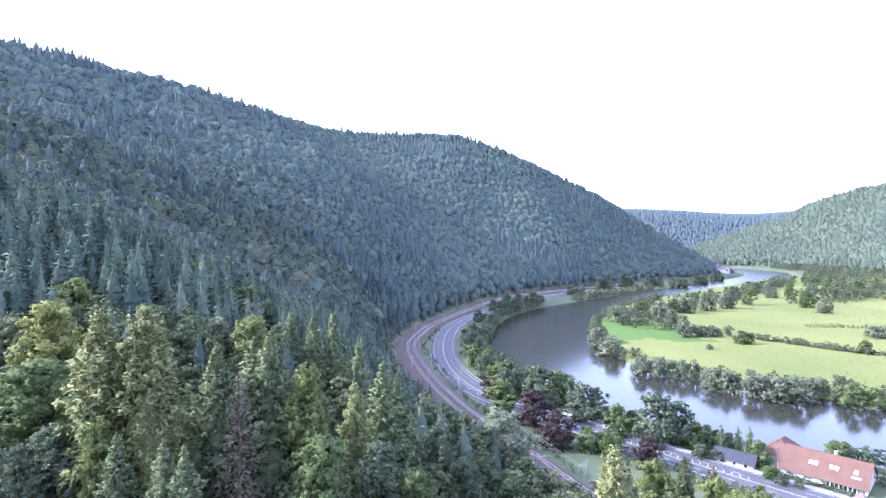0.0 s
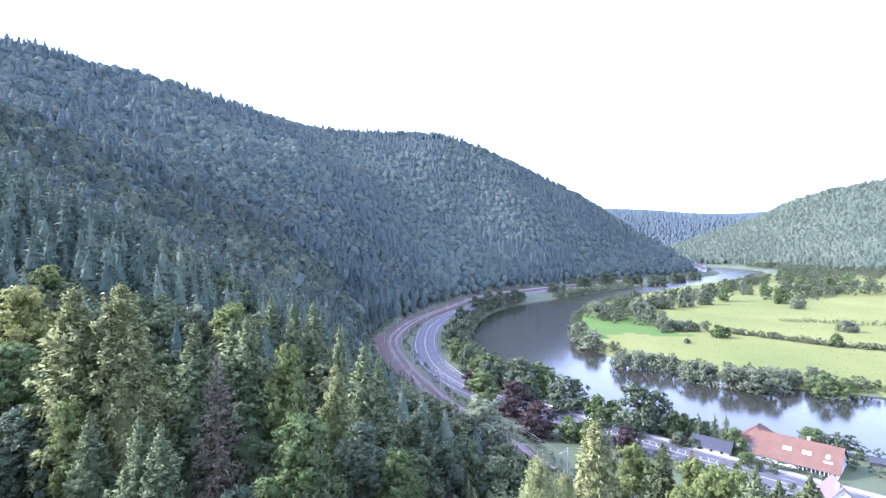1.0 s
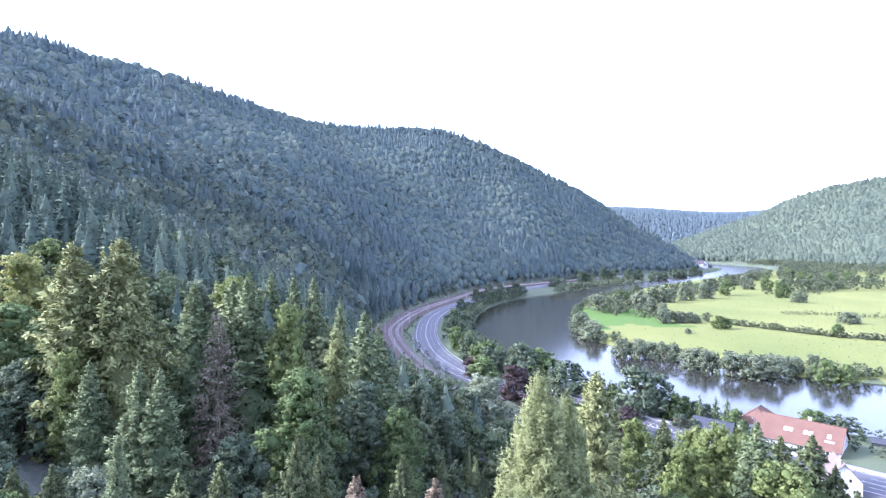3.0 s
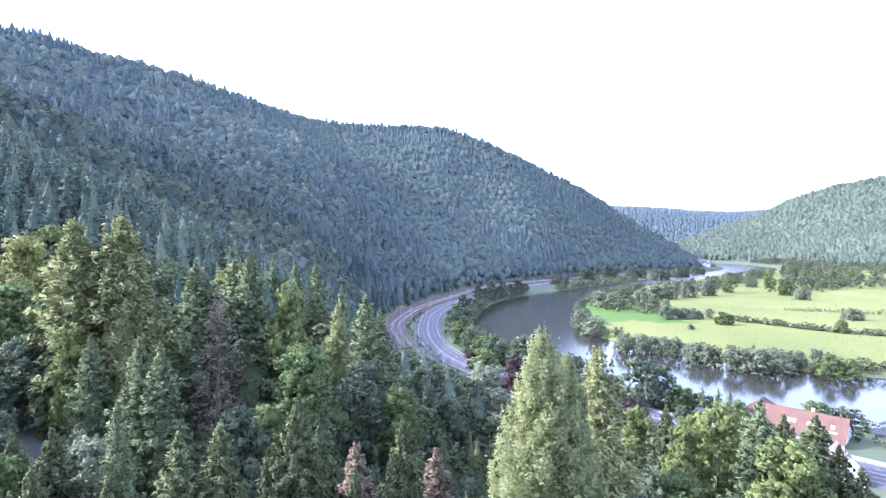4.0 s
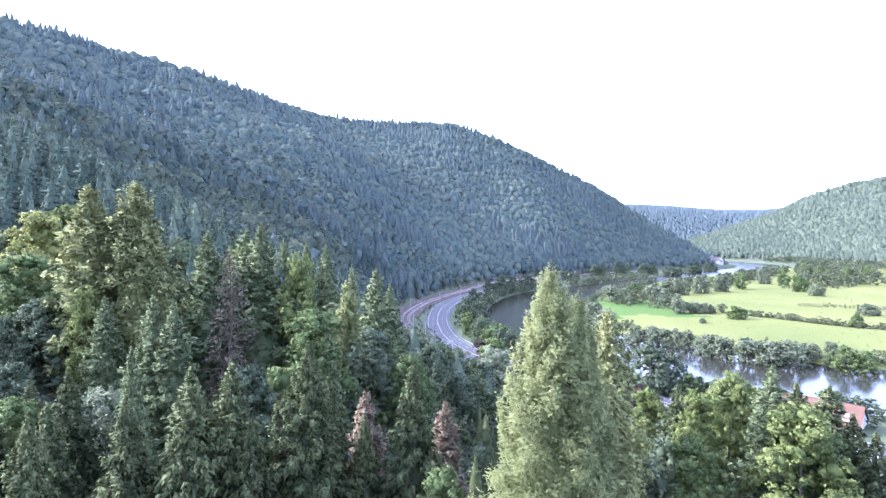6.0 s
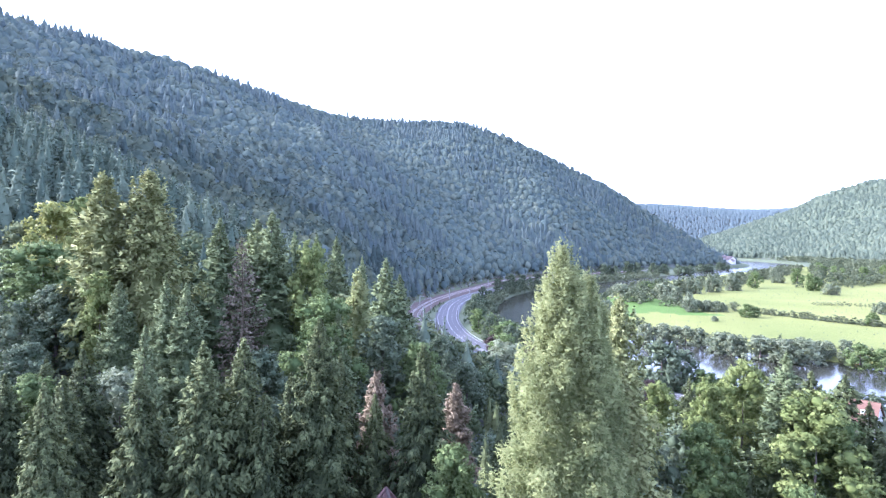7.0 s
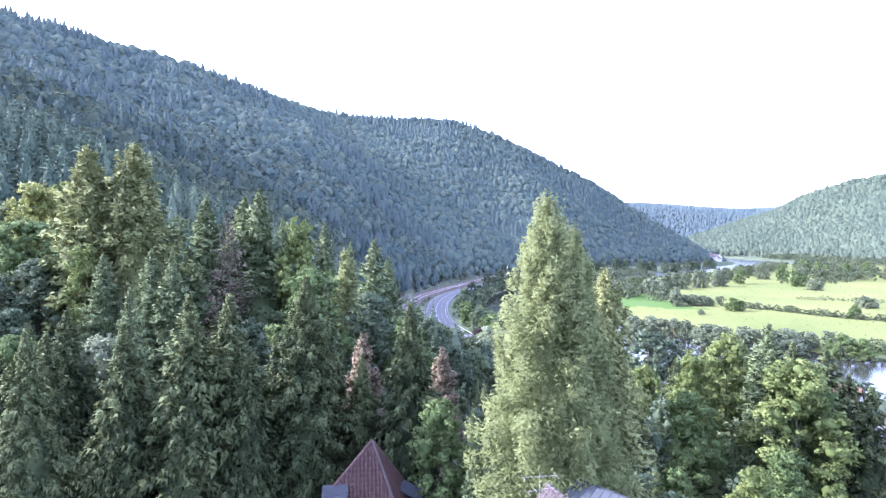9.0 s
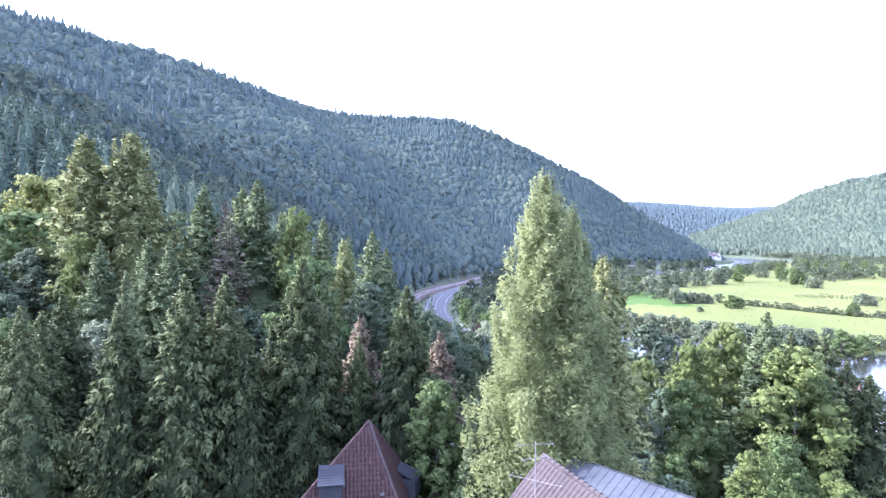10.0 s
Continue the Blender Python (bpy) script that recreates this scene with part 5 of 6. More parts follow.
for y in (120, 165, 214, 268, 322, 378, 440, 500, 560, 620, 680, 735, 785, 830, 875):
    mast(y, 1)
    if y < 500:
        mast(y + 4, -1)
for o in (-2.48, 2.48):
    for z in (12.1, 13.0):
        ob = new("overhead_wire", ribbon("overhead_wire", rl, [o - 0.05, o, o + 0.05, o - 0.05], [z, z + 0.09, z, z], M_WIRE))
        ob.parent = railway

# guard rail on the river side
gr = new("guard_rail")
tagged(gr, "pale grey steel guard rail along the road", "guard rail")
g0, g1 = int(np.argmin(np.abs(ROAD[:, 1] - 640))), int(np.argmin(np.abs(ROAD[:, 1] - 272)))
GL = ROAD[g0:g1]
ob = new("beam", ribbon("beam", GL, [-8.30, -8.22, -8.30, -8.22, -8.30], [ROAD_Z + 0.42, ROAD_Z + 0.52, ROAD_Z + 0.6, ROAD_Z + 0.68, ROAD_Z + 0.76], M_METAL))
ob.parent = gr
bm = bmesh.new()
box(bm, -0.05, -0.06, -0.5, 0.05, 0.06, 0.7)
post = bpy.data.meshes.new("post")
bm.to_mesh(post)
bm.free()
post.materials.append(M_METAL)
for i in range(g0, g1, 1):
    ob = new("post", post)
    ob.parent = gr
    ob.matrix_basis = pose(ROAD[i, 0] - rd[i, 1] * 8.4, ROAD[i, 1] + rd[i, 0] * 8.4, ROAD_Z)


def street_lamp(x, y, turn):
    top = new("street_lamp")
    top.matrix_basis = pose(x, y, ROAD_Z - 0.1, 0, 0, turn)
    part("pole", tube(bmesh.new(), (0, 0, -0.8), (0, 0, 7.6), 0.11, 0.07), M_METAL, top)
    part("arm", tube(bmesh.new(), (0, 0, 7.55), (1.4, 0, 7.95), 0.05, 0.04, 6), M_METAL, top)
    part("lamp_head", box(bmesh.new(), 1.3, -0.14, 7.88, 2.1, 0.14, 8.04, 0.04), M_CONC, top)
    tagged(top, "tall grey street lamp on a curved arm beside the road", "street lamp", "street lamps along the road")


for x, y in ((84.5, 203), (112, 176.5), (62, 231), (137, 148)):
    street_lamp(x, y, 220)

# bus shelter by the road
M_DARK = shader("dark_metal", [(0.03, 0.03, 0.035), (0.05, 0.05, 0.055)], 0.5, 1.0, bump=0.1)
M_WHITE = shader("white_render", [(0.42, 0.41, 0.39), (0.50, 0.49, 0.47), (0.56, 0.55, 0.53)], 0.9, 0.5, fine=10, bump=0.2)
shelter = new("bus_shelter")
shelter.matrix_basis = pose(66.5, 226, ROAD_Z - 0.2, 0, 0, -55)
part("roof", box(bmesh.new(), -2.4, -0.9, 2.35, 2.4, 0.9, 2.5, 0.03), M_DARK, shelter)
part("back_panel", box(bmesh.new(), -2.2, 0.75, 0.2, 2.2, 0.8, 2.2), M_WHITE, shelter)
for x in (-2.2, 2.2):
    for y in (-0.8, 0.8):
        part("post", tube(bmesh.new(), (x, y, -0.6), (x, y, 2.36), 0.05, 0.05, 6), M_DARK, shelter)
tagged(shelter, "dark roofed bus shelter with a pale back panel beside the road", "bus shelter")

# a low white wall beside it
wall = new("roadside_wall", None)
wall.matrix_basis = pose(60, 231.5, ROAD_Z - 0.3, 0, 0, -52)
part("wall", box(bmesh.new(), -6, -0.15, -0.6, 6, 0.15, 0.75, 0.02), M_WHITE, wall)
tagged(wall, "low white roadside wall", "wall")

# ---- houses ----
M_TILE_RED = shader("red_roof_tiles", [(0.092, 0.054, 0.037), (0.115, 0.068, 0.048), (0.146, 0.089, 0.065)], 0.9, 0.3, fine=14, bump=0.3, spec=0.1)
M_TILE_OLD = shader("old_brown_roof_tiles", [(0.06, 0.034, 0.03), (0.09, 0.05, 0.044), (0.135, 0.08, 0.07)], 0.8, 0.8, by="leaf", bump=0)
M_TILE_PINK = shader("weathered_roof_tiles", [(0.046, 0.035, 0.032), (0.066, 0.05, 0.046), (0.1, 0.076, 0.07)], 0.8, 0.8, by="leaf", bump=0)
M_TILE_BROWN = shader("brown_roof_tiles", [(0.09, 0.065, 0.06), (0.13, 0.10, 0.09), (0.18, 0.14, 0.125)], 0.8, 0.4, fine=12, bump=0.3)
M_SLATE = shader("slate", [(0.028, 0.03, 0.035), (0.042, 0.045, 0.052), (0.06, 0.064, 0.072)], 0.85, 1.0, bump=0.3, spec=0.12)
M_ZINC = shader("zinc_sheet", [(0.05, 0.054, 0.058), (0.08, 0.086, 0.092), (0.115, 0.122, 0.13)], 0.75, 0.5, metal=0.15, bump=0.08, spec=0.2)
M_PLASTER = shader("cream_plaster", [(0.28, 0.25, 0.21), (0.34, 0.31, 0.26), (0.40, 0.37, 0.31)], 0.9, 0.4, bump=0.2)
M_FRAME = shader("white_window_frame", [(0.70, 0.70, 0.68), (0.80, 0.80, 0.78)], 0.5, 1.0, bump=0)
gm = bpy.data.materials.new("window_glass")
gm.use_nodes = True
gp = gm.node_tree.nodes["Principled BSDF"]
gp.inputs["Base Color"].default_value, gp.inputs["Roughness"].default_value = (0.02, 0.025, 0.03, 1), 0.05
M_GLASS = gm


def window(parent, x, y, z, w, h, turn, tilt=0.0, name="window"):
    """A framed pane, facing along local -y before its turn."""
    f = part(name, box(box(box(box(bmesh.new(), -w / 2, -0.06, -h / 2, -w / 2 + 0.09, 0.08, h / 2), w / 2 - 0.09, -0.06, -h / 2, w / 2, 0.08, h / 2),
                           -w / 2 + 0.09, -0.06, h / 2 - 0.09, w / 2 - 0.09, 0.08, h / 2), -w / 2 + 0.09, -0.06, -h / 2, w / 2 - 0.09, 0.08, -h / 2 + 0.09), M_FRAME, parent, "white window frame")
    f.matrix_basis = pose(x, y, z, 0, 0, turn) @ pose(0, 0, 0, tilt, 0, 0)
    # skylight panes take the white frame paint for the sky they would reflect
    part("pane" if name == "window" else "blind", box(bmesh.new(), -w / 2 + 0.08, 0.0, -h / 2 + 0.08, w / 2 - 0.08, 0.03, h / 2 - 0.08), M_GLASS if name == "window" else M_FRAME, f)
    return f


def slab(bm, a, b, c, d, t):
    """A thick four-cornered plate, its thickness hung below the given top face."""
    n = (Vector(b) - Vector(a)).cross(Vector(d) - Vector(a)).normalized() * t
    up = [bm.verts.new(p) for p in (a, b, c, d)]
    dn = [bm.verts.new(Vector(p) - n) for p in (a, b, c, d)]
    bm.faces.new(up)
    bm.faces.new(dn[::-1])
    for k in range(4):
        bm.faces.new((up[k], dn[k], dn[(k + 1) % 4], up[(k + 1) % 4]))
    return bm


def gable_house(name, m, length, half, z_eave, z_ridge, wall_mat, roof_mat, label, over=0.5, chimney=None):
    """Walls and a gabled roof; the ridge along local x, the middle at the origin, the ground at local z 0."""
    top = new(name)
    top.matrix_basis = m
    L = length / 2
    bm = bmesh.new()
    pts = [(-half, -2), (half, -2), (half, z_eave), (0, z_ridge - 0.15), (-half, z_eave)]
    ends = [[bm.verts.new((x, y, z)) for y, z in pts] for x in (-L, L)]
    bm.faces.new(ends[0][::-1])
    bm.faces.new(ends[1])
    for k in range(5):
        bm.faces.new((ends[0][k], ends[0][(k + 1) % 5], ends[1][(k + 1) % 5], ends[1][k]))
    bmesh.ops.recalc_face_normals(bm, faces=bm.faces)
    part("wall", bm, wall_mat, top)
    dz = (z_ridge - z_eave) / half * over
    for s in (-1, 1):
        a, b = (-L - over, s * (half + over), z_eave - dz), (L + over, s * (half + over), z_eave - dz)
        c, d = (L + over, 0, z_ridge), (-L - over, 0, z_ridge)
        part("roof", slab(bmesh.new(), *((a, b, c, d) if s < 0 else (b, a, d, c)), 0.14), roof_mat, top)
        part("gutter", tube(bmesh.new(), (-L - over, s * (half + over + 0.06), z_eave - dz), (L + over, s * (half + over + 0.06), z_eave - dz), 0.07, 0.07, 6), M_ZINC, top)
    part("ridge_cap", tube(bmesh.new(), (-L - over, 0, z_ridge - 0.02), (L + over, 0, z_ridge - 0.02), 0.13, 0.13, 8), roof_mat, top)
    if chimney:
        x, y, w, zt = chimney
        c = part("chimney", box(box(bmesh.new(), x - w, y - w, z_eave, x + w, y + w, zt, 0.02), x - w - 0.08, y - w - 0.08, zt, x + w + 0.08, y + w + 0.08, zt + 0.12, 0.02), M_PLASTER, top)
    return tagged(top, label, "house")


# the long red-roofed house by the river: its front eave faces the road
rh = gable_house("house", pose(127.5, 175.5, 3.6, 0, 0, -46.6), 24.0, 8.2, 2.7, 8.4, M_WHITE, M_TILE_RED, "long house with a broad red tiled roof and white-framed glazing", 0.6, (2.5, 0.6, 0.45, 9.4))
for x, d in ((-3.4, 4.2), (-2.0, 4.2), (2.2, 4.2), (3.6, 4.2), (8.6, 4.0)):
    window(rh, x, -d, 8.4 - d * 5.7 / 8.2 + 0.1, 1.05, 1.5, 0, -55, "skylight")
for k in range(8):
    window(rh, 2.0 + k * 1.15, -8.28, 1.35, 1.1, 2.4, 0)
part("solar_panel", slab(bmesh.new(), (7.6, -6.2, 4.3), (10.2, -6.2, 4.3), (10.2, -5.5, 4.78), (7.6, -5.5, 4.78), 0.05), M_CONC, rh)
wing = new("house_wing")
wing.matrix_basis = pose(120.5, 187.0, 3.6, 0, 0, -46.6)
bm = bmesh.new()
box(bm, -5.2, -6.5, -2, 5.2, 6.0, 4.6)
part("wall", bm, M_WHITE, wing)
bm = bmesh.new()
v = [bm.verts.new(p) for p in ((-5.8, -7.0, 4.4), (5.8, -7.0, 4.4), (5.8, 6.6, 4.4), (-5.8, 6.6, 4.4), (0, -2.2, 9.2), (0, 2.0, 9.2))]
for f in ((0, 1, 4), (1, 2, 5, 4), (2, 3, 5), (3, 0, 4, 5), (3, 2, 1, 0)):
    bm.faces.new([v[i] for i in f])
part("hipped_roof", bm, M_TILE_RED, wing)
for a, b in (((-5.8, -7.0, 4.45), (0, -2.2, 9.25)), ((5.8, -7.0, 4.45), (0, -2.2, 9.25)), ((0, -2.2, 9.25), (0, 2.0, 9.25)), ((5.8, 6.6, 4.45), (0, 2.0, 9.25))):
    part("hip_cap", tube(bmesh.new(), a, b, 0.13, 0.13, 6), M_TILE_PINK, wing)
window(wing, -2.5, -6.6, 2.6, 1.4, 1.5, 0)
part("balcony", box(bmesh.new(), 0.4, -7.6, 2.2, 4.4, -6.5, 3.2, 0.03), M_TILE_BROWN, wing)
tagged(wing, "hipped red-roofed wing with white walls beside the long house", "house")

# the white gabled house on the near side of the road
wh = gable_house("house", pose(114.5, 142.5, ground(114, 142) - 0.2, 0, 0, 68), 8.5, 4.2, 4.4, 9.0, M_WHITE, M_TILE_BROWN, "white gabled house with a weathered brown tiled roof", 0.45, (-3.2, 0.9, 0.35, 9.6))
for y in (-1.4, 1.3):
    window(wh, -4.3, y, 4.6, 0.9, 1.2, -90)
window(wh, -4.3, 0, 7.0, 0.5, 0.6, -90)
for y in (-2.4, 2.2):
    window(wh, -4.3, y, 1.6, 1.0, 1.3, -90)
# the low grey-roofed house and the small red shed
gh = gable_house("bungalow", pose(103.5, 186.5, 3.7, 0, 0, -43), 12.5, 4.0, 2.6, 4.8, M_PLASTER, M_SLATE, "low house with a flat-pitched grey roof by the river", 0.6)
for x in (-3, 0.5, 4):
    window(gh, x, -4.06, 1.5, 1.3, 1.2, 0)
sh = gable_house("shed", pose(95.2, 191.5, 3.7, 0, 0, -43), 6.0, 2.4, 1.9, 3.3, M_PLASTER, M_TILE_RED, "small shed with a dull red tiled roof", 0.3)
# a tool shed in the garden
gable_house("shed", pose(152, 172, 3.7, 0, 0, -40), 4.0, 1.7, 1.8, 2.9, M_DARK, M_SLATE, "dark wooden garden shed on a lawn", 0.3)

# far houses at the bend of the river
for k, (x, y, turn, s) in enumerate(((636, 1196, 40, 1.1), (643, 1216, 100, 1.5), (632, 1226, 20, 1.2), (655, 1236, 50, 1.2), (645, 1252, 80, 1.6), (668, 1256, 20, 1.2))):
    gable_house("house", pose(x, y, max(3.0, ground(x, y)), 0, 0, turn), 14 * s, 5 * s, 5.5 * s, 10 * s, M_WHITE, M_TILE_BROWN, "small white house at the far bend of the river", 0.6)

# ---- the two houses right below ----
TW, TL = 0.30, 0.36
prof = [(0.0, -0.03), (0.05, 0.06), (0.12, 0.1), (0.19, 0.05), (0.245, -0.045), (0.29, -0.04)]


def tile_block():
    """One pantile: a curved strip with a thick lower edge. Local x across, y up the slope, z outward."""
    v, f = [], []
    for y, lift in ((0.0, 0.03), (TL * 1.12, 0.012)):
        v += [(x, y, z + lift) for x, z in prof]
    v += [(x, 0.0, z) for x, z in prof]
    n = len(prof)
    for k in range(n - 1):
        f.append((k, k + 1, n + k + 1, n + k))
        f.append((2 * n + k, 2 * n + k + 1, k + 1, k))
    return np.array(v), np.array(f)


TV, TF = tile_block()


def tile_frame(corner, across, upslope):
    a, u = Vector(across).normalized(), Vector(upslope).normalized()
    n = a.cross(u).normalized()
    m = Matrix((a, u, n)).transposed().to_4x4()
    m.translation = Vector(corner)
    return m


def tiled_field(parent, corner, across, upslope, cells, material, single, rs):
    """Roof tiles laid in courses: those of the first part as single tiles, the rest as one joined field."""
    m = tile_frame(corner, across, upslope)
    me = mesh_of("tile", TV, TF, [material])
    V, F = [], []
    for k, (i, j) in enumerate(cells):
        jig = pose(i * TW + rs.uniform(-0.01, 0.01), j * TL, rs.uniform(0, 0.012), 0, 0, rs.uniform(-1, 1))
        if k < single:
            ob = new("tile", me)
            ob.parent = parent
            ob.matrix_basis = m @ jig
        else:
            w = np.array(m @ jig)
            F.append(TF + len(V) * len(TV))
            V.append(TV @ w[:3, :3].T + w[:3, 3])
    if V:
        ob = new("tile_field", mesh_of("tile_field", np.concatenate(V), np.concatenate(F), [material]))
        ob.parent = parent
        tagged(ob, kind="stuff")


rs = np.random.RandomState(77)
# house with the pyramid roof: front corners, apex
A = Vector((-4.6, 42.0, 43.1))
C1, C2 = Vector((-1.0, 38.0, 36.0)), Vector((-11.6, 36.3, 36.0))
C3, C4 = C1 + Vector((0.2, 8.2, 0)), C2 + Vector((2.0, 8.2, 0))
hp = new("house")
hp_g = ground(-6, 40)
bm = bmesh.new()
mid = (C1 + C2 + C3 + C4) / 4
lo_v = [bm.verts.new(mid + (c - mid) * 0.93 + Vector((0, 0, hp_g - 2 - 36))) for c in (C1, C3, C4, C2)]
hi_v = [bm.verts.new(mid + (c - mid) * 0.93 + Vector((0, 0, 0.2))) for c in (C1, C3, C4, C2)]
for k in range(4):
    bm.faces.new((lo_v[k], lo_v[(k + 1) % 4], hi_v[(k + 1) % 4], hi_v[k]))
part("wall", bm, M_PLASTER, hp)
bm = bmesh.new()
av = bm.verts.new(A - Vector((0, 0, 0.06)))
cv = [bm.verts.new(c - Vector((0, 0, 0.06))) for c in (C2, C1, C3, C4)]
for k in range(4):
    bm.faces.new((cv[k], cv[(k + 1) % 4], av))
bm.faces.new(cv[::-1])
part("roof_deck", bm, M_TILE_OLD, hp)
for a, b, single in ((C2, C1, 300), (C1, C3, 0), (C4, C2, 0)):
    ac = (b - a).normalized()
    w = (b - a).length
    foot = a + ac * (A - a).dot(ac)
    up = (A - foot)
    h = up.length
    fx = (foot - a).length
    cells = []
    for j in range(int(h / TL)):
        t = (j + 0.5) * TL / h
        x0, x1 = fx * t, w - (w - fx) * t
        cells += [(i, j) for i in range(int(x0 / TW) + 1, int(x1 / TW))]
    cells.sort(key=lambda c: -c[1])
    tiled_field(hp, a, ac, up, cells, M_TILE_OLD, single, rs)
for c, mt in ((C1, M_TILE_PINK), (C2, M_TILE_OLD), (C3, M_TILE_OLD), (C4, M_TILE_OLD)):
    d = (c - A)
    n = int(d.length / 0.38)
    for k in range(n):
        p, q = A + d * (k / n), A + d * ((k + 1.12) / n)
        part("hip_tile", tube(bmesh.new(), p + Vector((0, 0, 0.05)), q + Vector((0, 0, 0.02)), 0.10, 0.14, 7), mt, hp)
tagged(hp, "house with a steep red-brown tiled hipped roof and slate dormers", "house")


def dormer(parent, m, w, h, d):
    """A small slate-roofed dormer; local -y looks out."""
    f = part("dormer", box(bmesh.new(), -w / 2, -d, -0.6, w / 2, 0.6, h, 0.02), M_SLATE, parent, "slate-clad dormer")
    f.matrix_basis = m
    ob = part("dormer_roof", slab(bmesh.new(), (-w / 2 - 0.15, -d - 0.2, h + 0.03), (w / 2 + 0.15, -d - 0.2, h + 0.03), (w / 2 + 0.15, 0.9, h + 0.75), (-w / 2 - 0.15, 0.9, h + 0.75), 0.1), M_SLATE, f)
    bm = bmesh.new()
    box(bm, -0.12, 0, 0, 0.12, 0.29, 0.025)
    piece = bpy.data.meshes.new("slate")
    bm.to_mesh(piece)
    bm.free()
    piece.materials.append(M_SLATE)
    rise = math.degrees(math.atan2(0.72, d + 1.1))
    for j in range(int((d + 1.0) / 0.24)):
        for i in range(int((w + 0.3) / 0.25)):
            ob = new("slate", piece)
            ob.parent = f
            y = -d - 0.2 + j * 0.24
            ob.matrix_basis = pose(-w / 2 - 0.02 + i * 0.25 + 0.06 * (j % 2), y, h + 0.04 + (j * 0.24) * 0.72 / (d + 1.1), rise - 3, 0, random.uniform(-2, 2))
    part("cheek_trim", box(bmesh.new(), w / 2 + 0.13, -d - 0.2, h - 0.1, w / 2 + 0.2, -d - 0.05, h + 0.1), M_FRAME, f)
    part("flashing", box(bmesh.new(), w / 2 + 0.1, -d - 0.25, h - 0.05, w / 2 + 0.2, -d + 0.9, h + 0.1), M_ZINC, f)
    return f


left_n = math.degrees(math.atan2(-(C4 - C2).x, (C4 - C2).y))
dormer(hp, pose(-7.0, 39.0, 38.6, 0, 0, 9), 1.6, 1.2, 0.9)
dormer(hp, pose(-1.5, 43.0, 37.3, 0, 0, 90 + left_n), 1.4, 1.0, 0.8)
part("roof_vent", box(bmesh.new(), -0.16, -0.05, -0.12, 0.16, 0.1, 0.12, 0.02), M_DARK, hp).matrix_basis = pose(*(C1 * 0.56 + C2 * 0.09 + A * 0.35 + Vector((0.0, -0.1, 0.12))), -55, 0, 9)

# house with the aerial: ridge runs towards the camera's foot
R0, RD = Vector((6.3, 27.1, 46.6)), Vector((0.36, -0.93, 0)).normalized()
RN = Vector((-RD.y, RD.x, 0))          # to the right of the ridge, looking back
RN = RN if RN.x > 0 else -RN
LEN, HALF, DROP = 10.0, 4.2, 4.1
hb = new("house")
hb_g = ground(8, 22)
bm = bmesh.new()
sec = [(-(HALF - 0.5), hb_g - 2), (HALF - 0.5, hb_g - 2), (HALF - 0.5, 46.6 - DROP + 0.35), (0, 46.4), (-(HALF - 0.5), 46.6 - DROP + 0.35)]
rings = []
for along in (0.4, LEN - 0.4):
    o = R0 + RD * along
    rings.append([bm.verts.new((o.x + RN.x * x, o.y + RN.y * x, z)) for x, z in sec])
bm.faces.new(rings[0])
bm.faces.new(rings[1][::-1])
for k in range(5):
    bm.faces.new((rings[0][k], rings[0][(k + 1) % 5], rings[1][(k + 1) % 5], rings[1][k]))
bmesh.ops.recalc_face_normals(bm, faces=bm.faces)
part("wall", bm, M_PLASTER, hb)
for s in (-1, 1):
    low = R0 + RN * s * HALF - Vector((0, 0, DROP))
    q = (low, low + RD * LEN, R0 + RD * LEN, R0)
    part("roof_deck", slab(bmesh.new(), *[p - Vector((0, 0, 0.07)) for p in (q if s > 0 else (q[1], q[0], q[3], q[2]))], 0.12), M_TILE_PINK, hb)
    up = R0 - low
    ncol, nrow = int(LEN / TW), int(up.length / TL)
    if s < 0:
        tiled_field(hb, low, RD, up, [(i, j) for i in range(ncol) for j in range(nrow)], M_TILE_PINK, 300, rs)
    else:
        tiled_field(hb, low + RD * LEN, -RD, up, [(i, j) for i in range(ncol) for j in range(nrow)], M_TILE_PINK, 0, rs)
for k in range(26):
    p = R0 + RD * (k * 0.385)
    part("ridge_tile", tube(bmesh.new(), p + Vector((0, 0, 0.03)), p + RD * 0.42 + Vector((0, 0, 0.06)), 0.13, 0.15, 8), M_TILE_PINK, hb)
tagged(hb, "gabled house with a weathered pinkish tiled roof", "house")

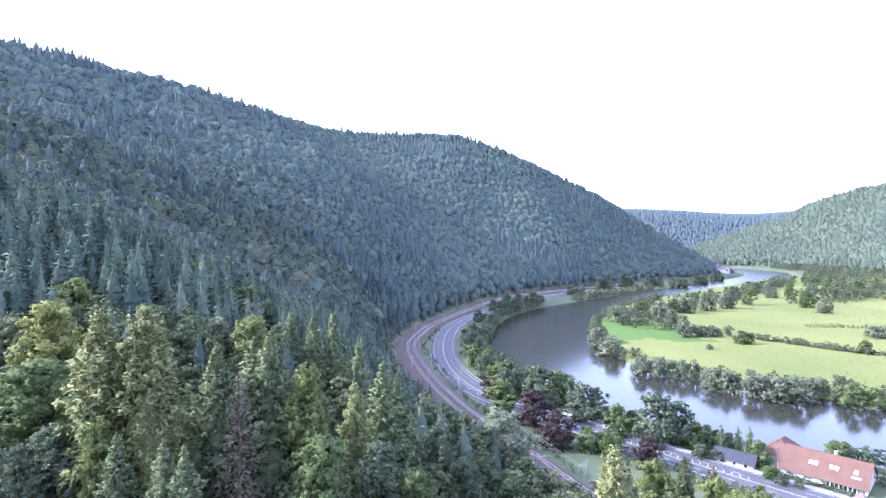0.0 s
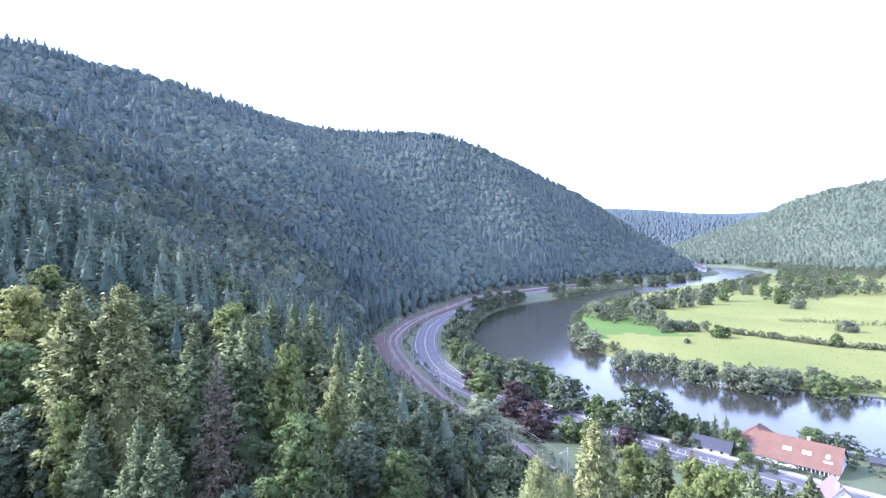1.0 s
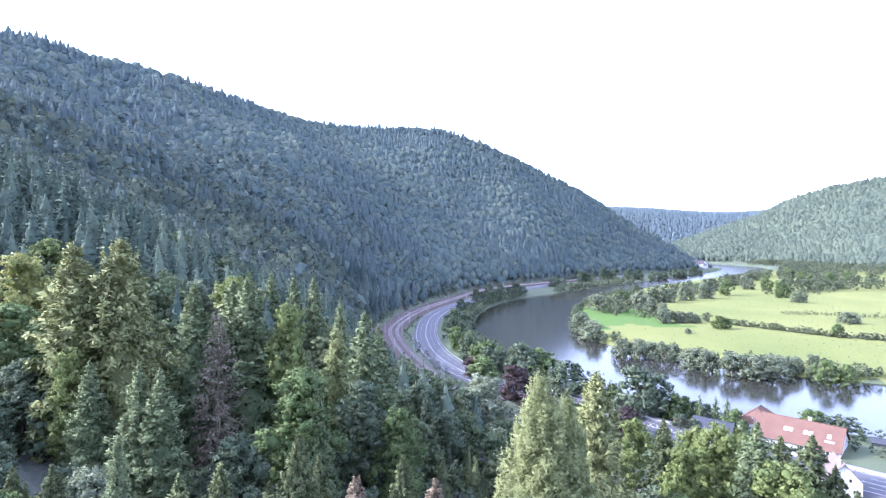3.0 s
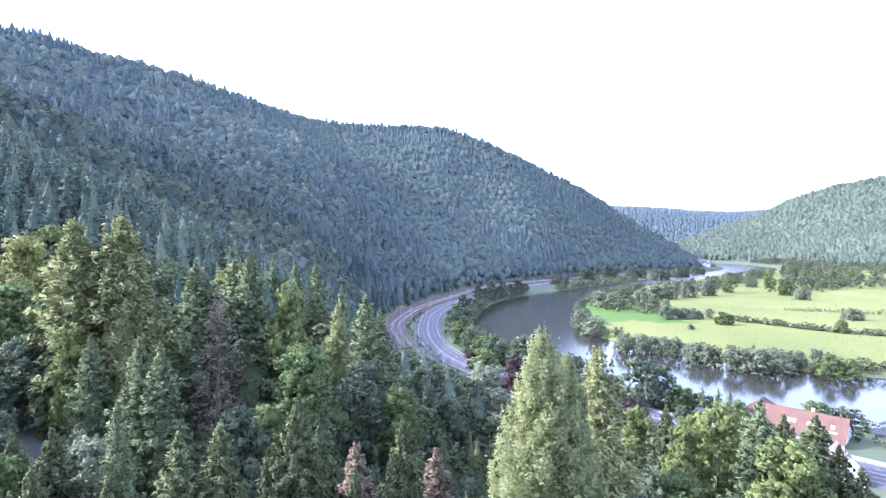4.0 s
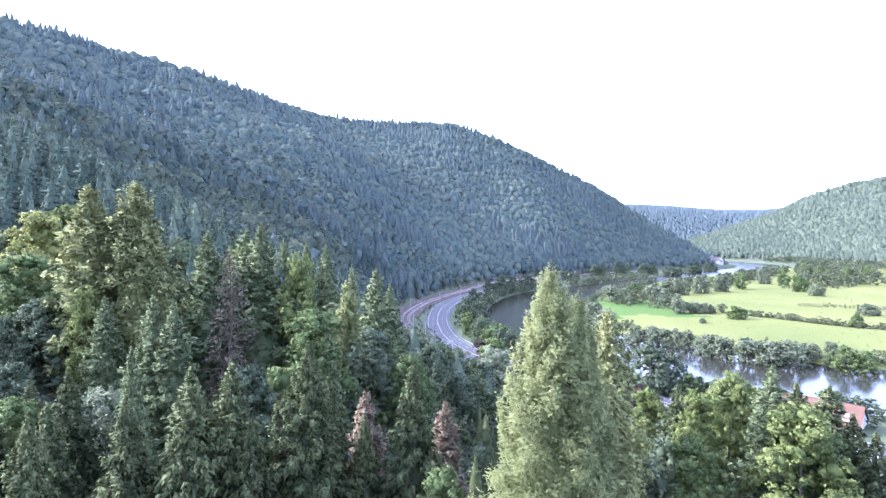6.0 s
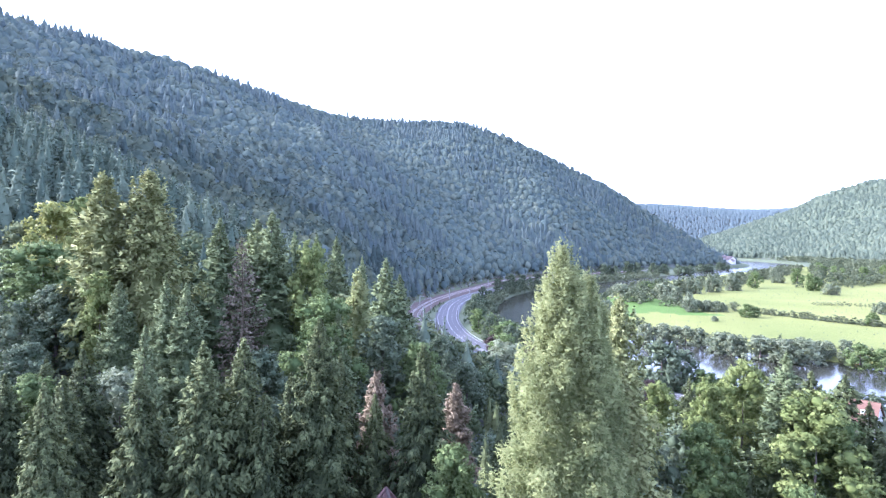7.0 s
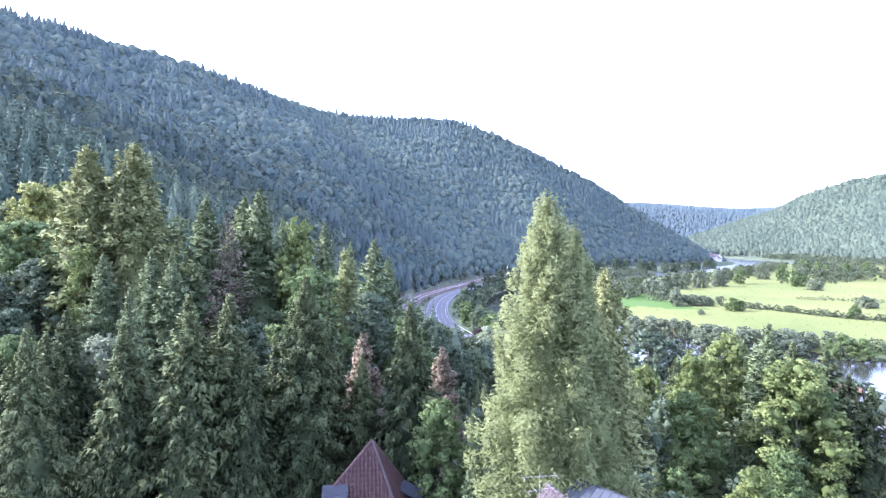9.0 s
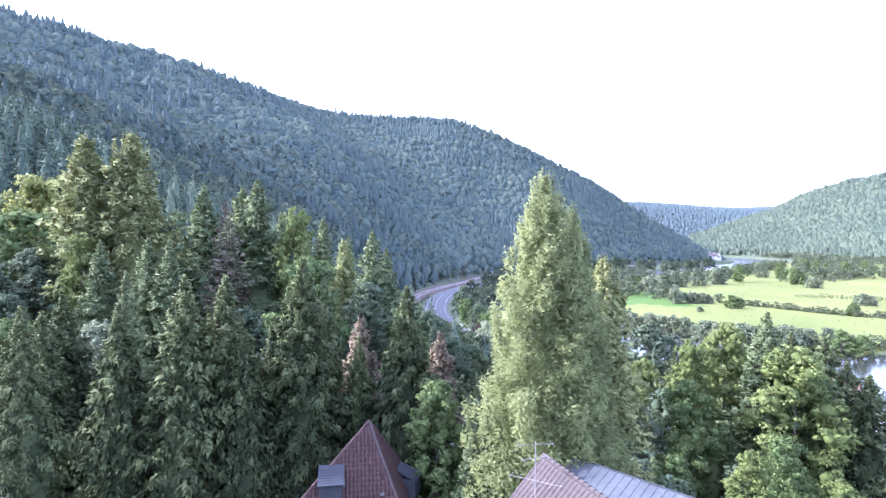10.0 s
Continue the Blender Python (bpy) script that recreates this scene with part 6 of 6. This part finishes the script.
M_AERIAL = shader("weathered_aluminium", [(0.13, 0.115, 0.11), (0.2, 0.18, 0.17), (0.27, 0.25, 0.24)], 0.6, 3.0, bump=0)
aer = new("aerial")
aer.matrix_basis = pose(5.5, 25.0, 44.9, 0, 0, 0)
part("mast", tube(bmesh.new(), (0, 0, -0.4), (0, 0, 3.3), 0.028, 0.02, 8), M_AERIAL, aer)
for z, n, turn, ln in ((3.15, 2, 8, 1.5), (1.4, 7, -28, 2.2), (2.5, 4, 20, 1.2)):
    b = part("boom", tube(bmesh.new(), (-ln * 0.6, 0, 0), (ln * 0.6, 0, 0), 0.013, 0.013, 6), M_AERIAL, aer)
    b.matrix_basis = pose(0, 0, z, 0, 0, turn)
    for k in range(n):
        x = -ln * 0.55 + ln * 1.1 * k / max(1, n - 1)
        part("element", tube(bmesh.new(), (x, -0.35 - 0.03 * k, 0.0), (x, 0.35 + 0.03 * k, 0.0), 0.007, 0.007, 5), M_AERIAL, b)
tagged(aer, "old television aerial on a mast above a tiled roof", "aerial")

# low building with the standing-seam metal roof
E1, E2 = Vector((10.6, 37.2, 42.3)), Vector((19.5, 28.0, 42.3))
ED = (E2 - E1).normalized()
EN = Vector((-0.72, -0.69, -0.30))
mb = new("outbuilding")
part("roof", slab(bmesh.new(), E1, E1 + EN * 5.0, E2 + EN * 5.0, E2, 0.12), M_ZINC, mb)
for k in range(24):
    p = E1 + ED * (k * 0.55) + Vector((0, 0, 0.01))
    part("seam", tube(bmesh.new(), p, p + EN * 5.0, 0.025, 0.025, 4), M_ZINC, mb)
part("verge_trim", tube(bmesh.new(), E1, E2, 0.07, 0.07, 6), M_SLATE, mb)
bm = bmesh.new()
zb = ground(14, 32) - 1.5
foot = [E1 + EN * 0.4 + ED * 0.3, E1 + EN * 4.7 + ED * 0.3, E2 + EN * 4.7 - ED * 0.3, E2 + EN * 0.4 - ED * 0.3]
hi_v = [bm.verts.new(p - Vector((0, 0, 0.14))) for p in foot]
lo_v = [bm.verts.new((p.x, p.y, zb)) for p in foot]
for k in range(4):
    bm.faces.new((lo_v[k], lo_v[(k + 1) % 4], hi_v[(k + 1) % 4], hi_v[k]))
bmesh.ops.recalc_face_normals(bm, faces=bm.faces)
part("wall", bm, M_PLASTER, mb)
tagged(mb, "low outbuilding with a pale standing-seam metal roof", "outbuilding")

# channel buoy on the river
M_BUOY = shader("buoy_paint", [(0.55, 0.16, 0.06), (0.68, 0.22, 0.09)], 0.5, 2.0, bump=0.05)
buoy = new("buoy")
buoy.matrix_basis = pose(206.7, 268, 0)
part("float", tube(bmesh.new(), (0, 0, -0.4), (0, 0, 0.5), 0.9, 0.8, 12), M_BUOY, buoy)
part("cone", tube(bmesh.new(), (0, 0, 0.5), (0, 0, 2.3), 0.6, 0.12, 12), M_WHITE, buoy)
tagged(buoy, "small orange and white river buoy on the water", "buoy")
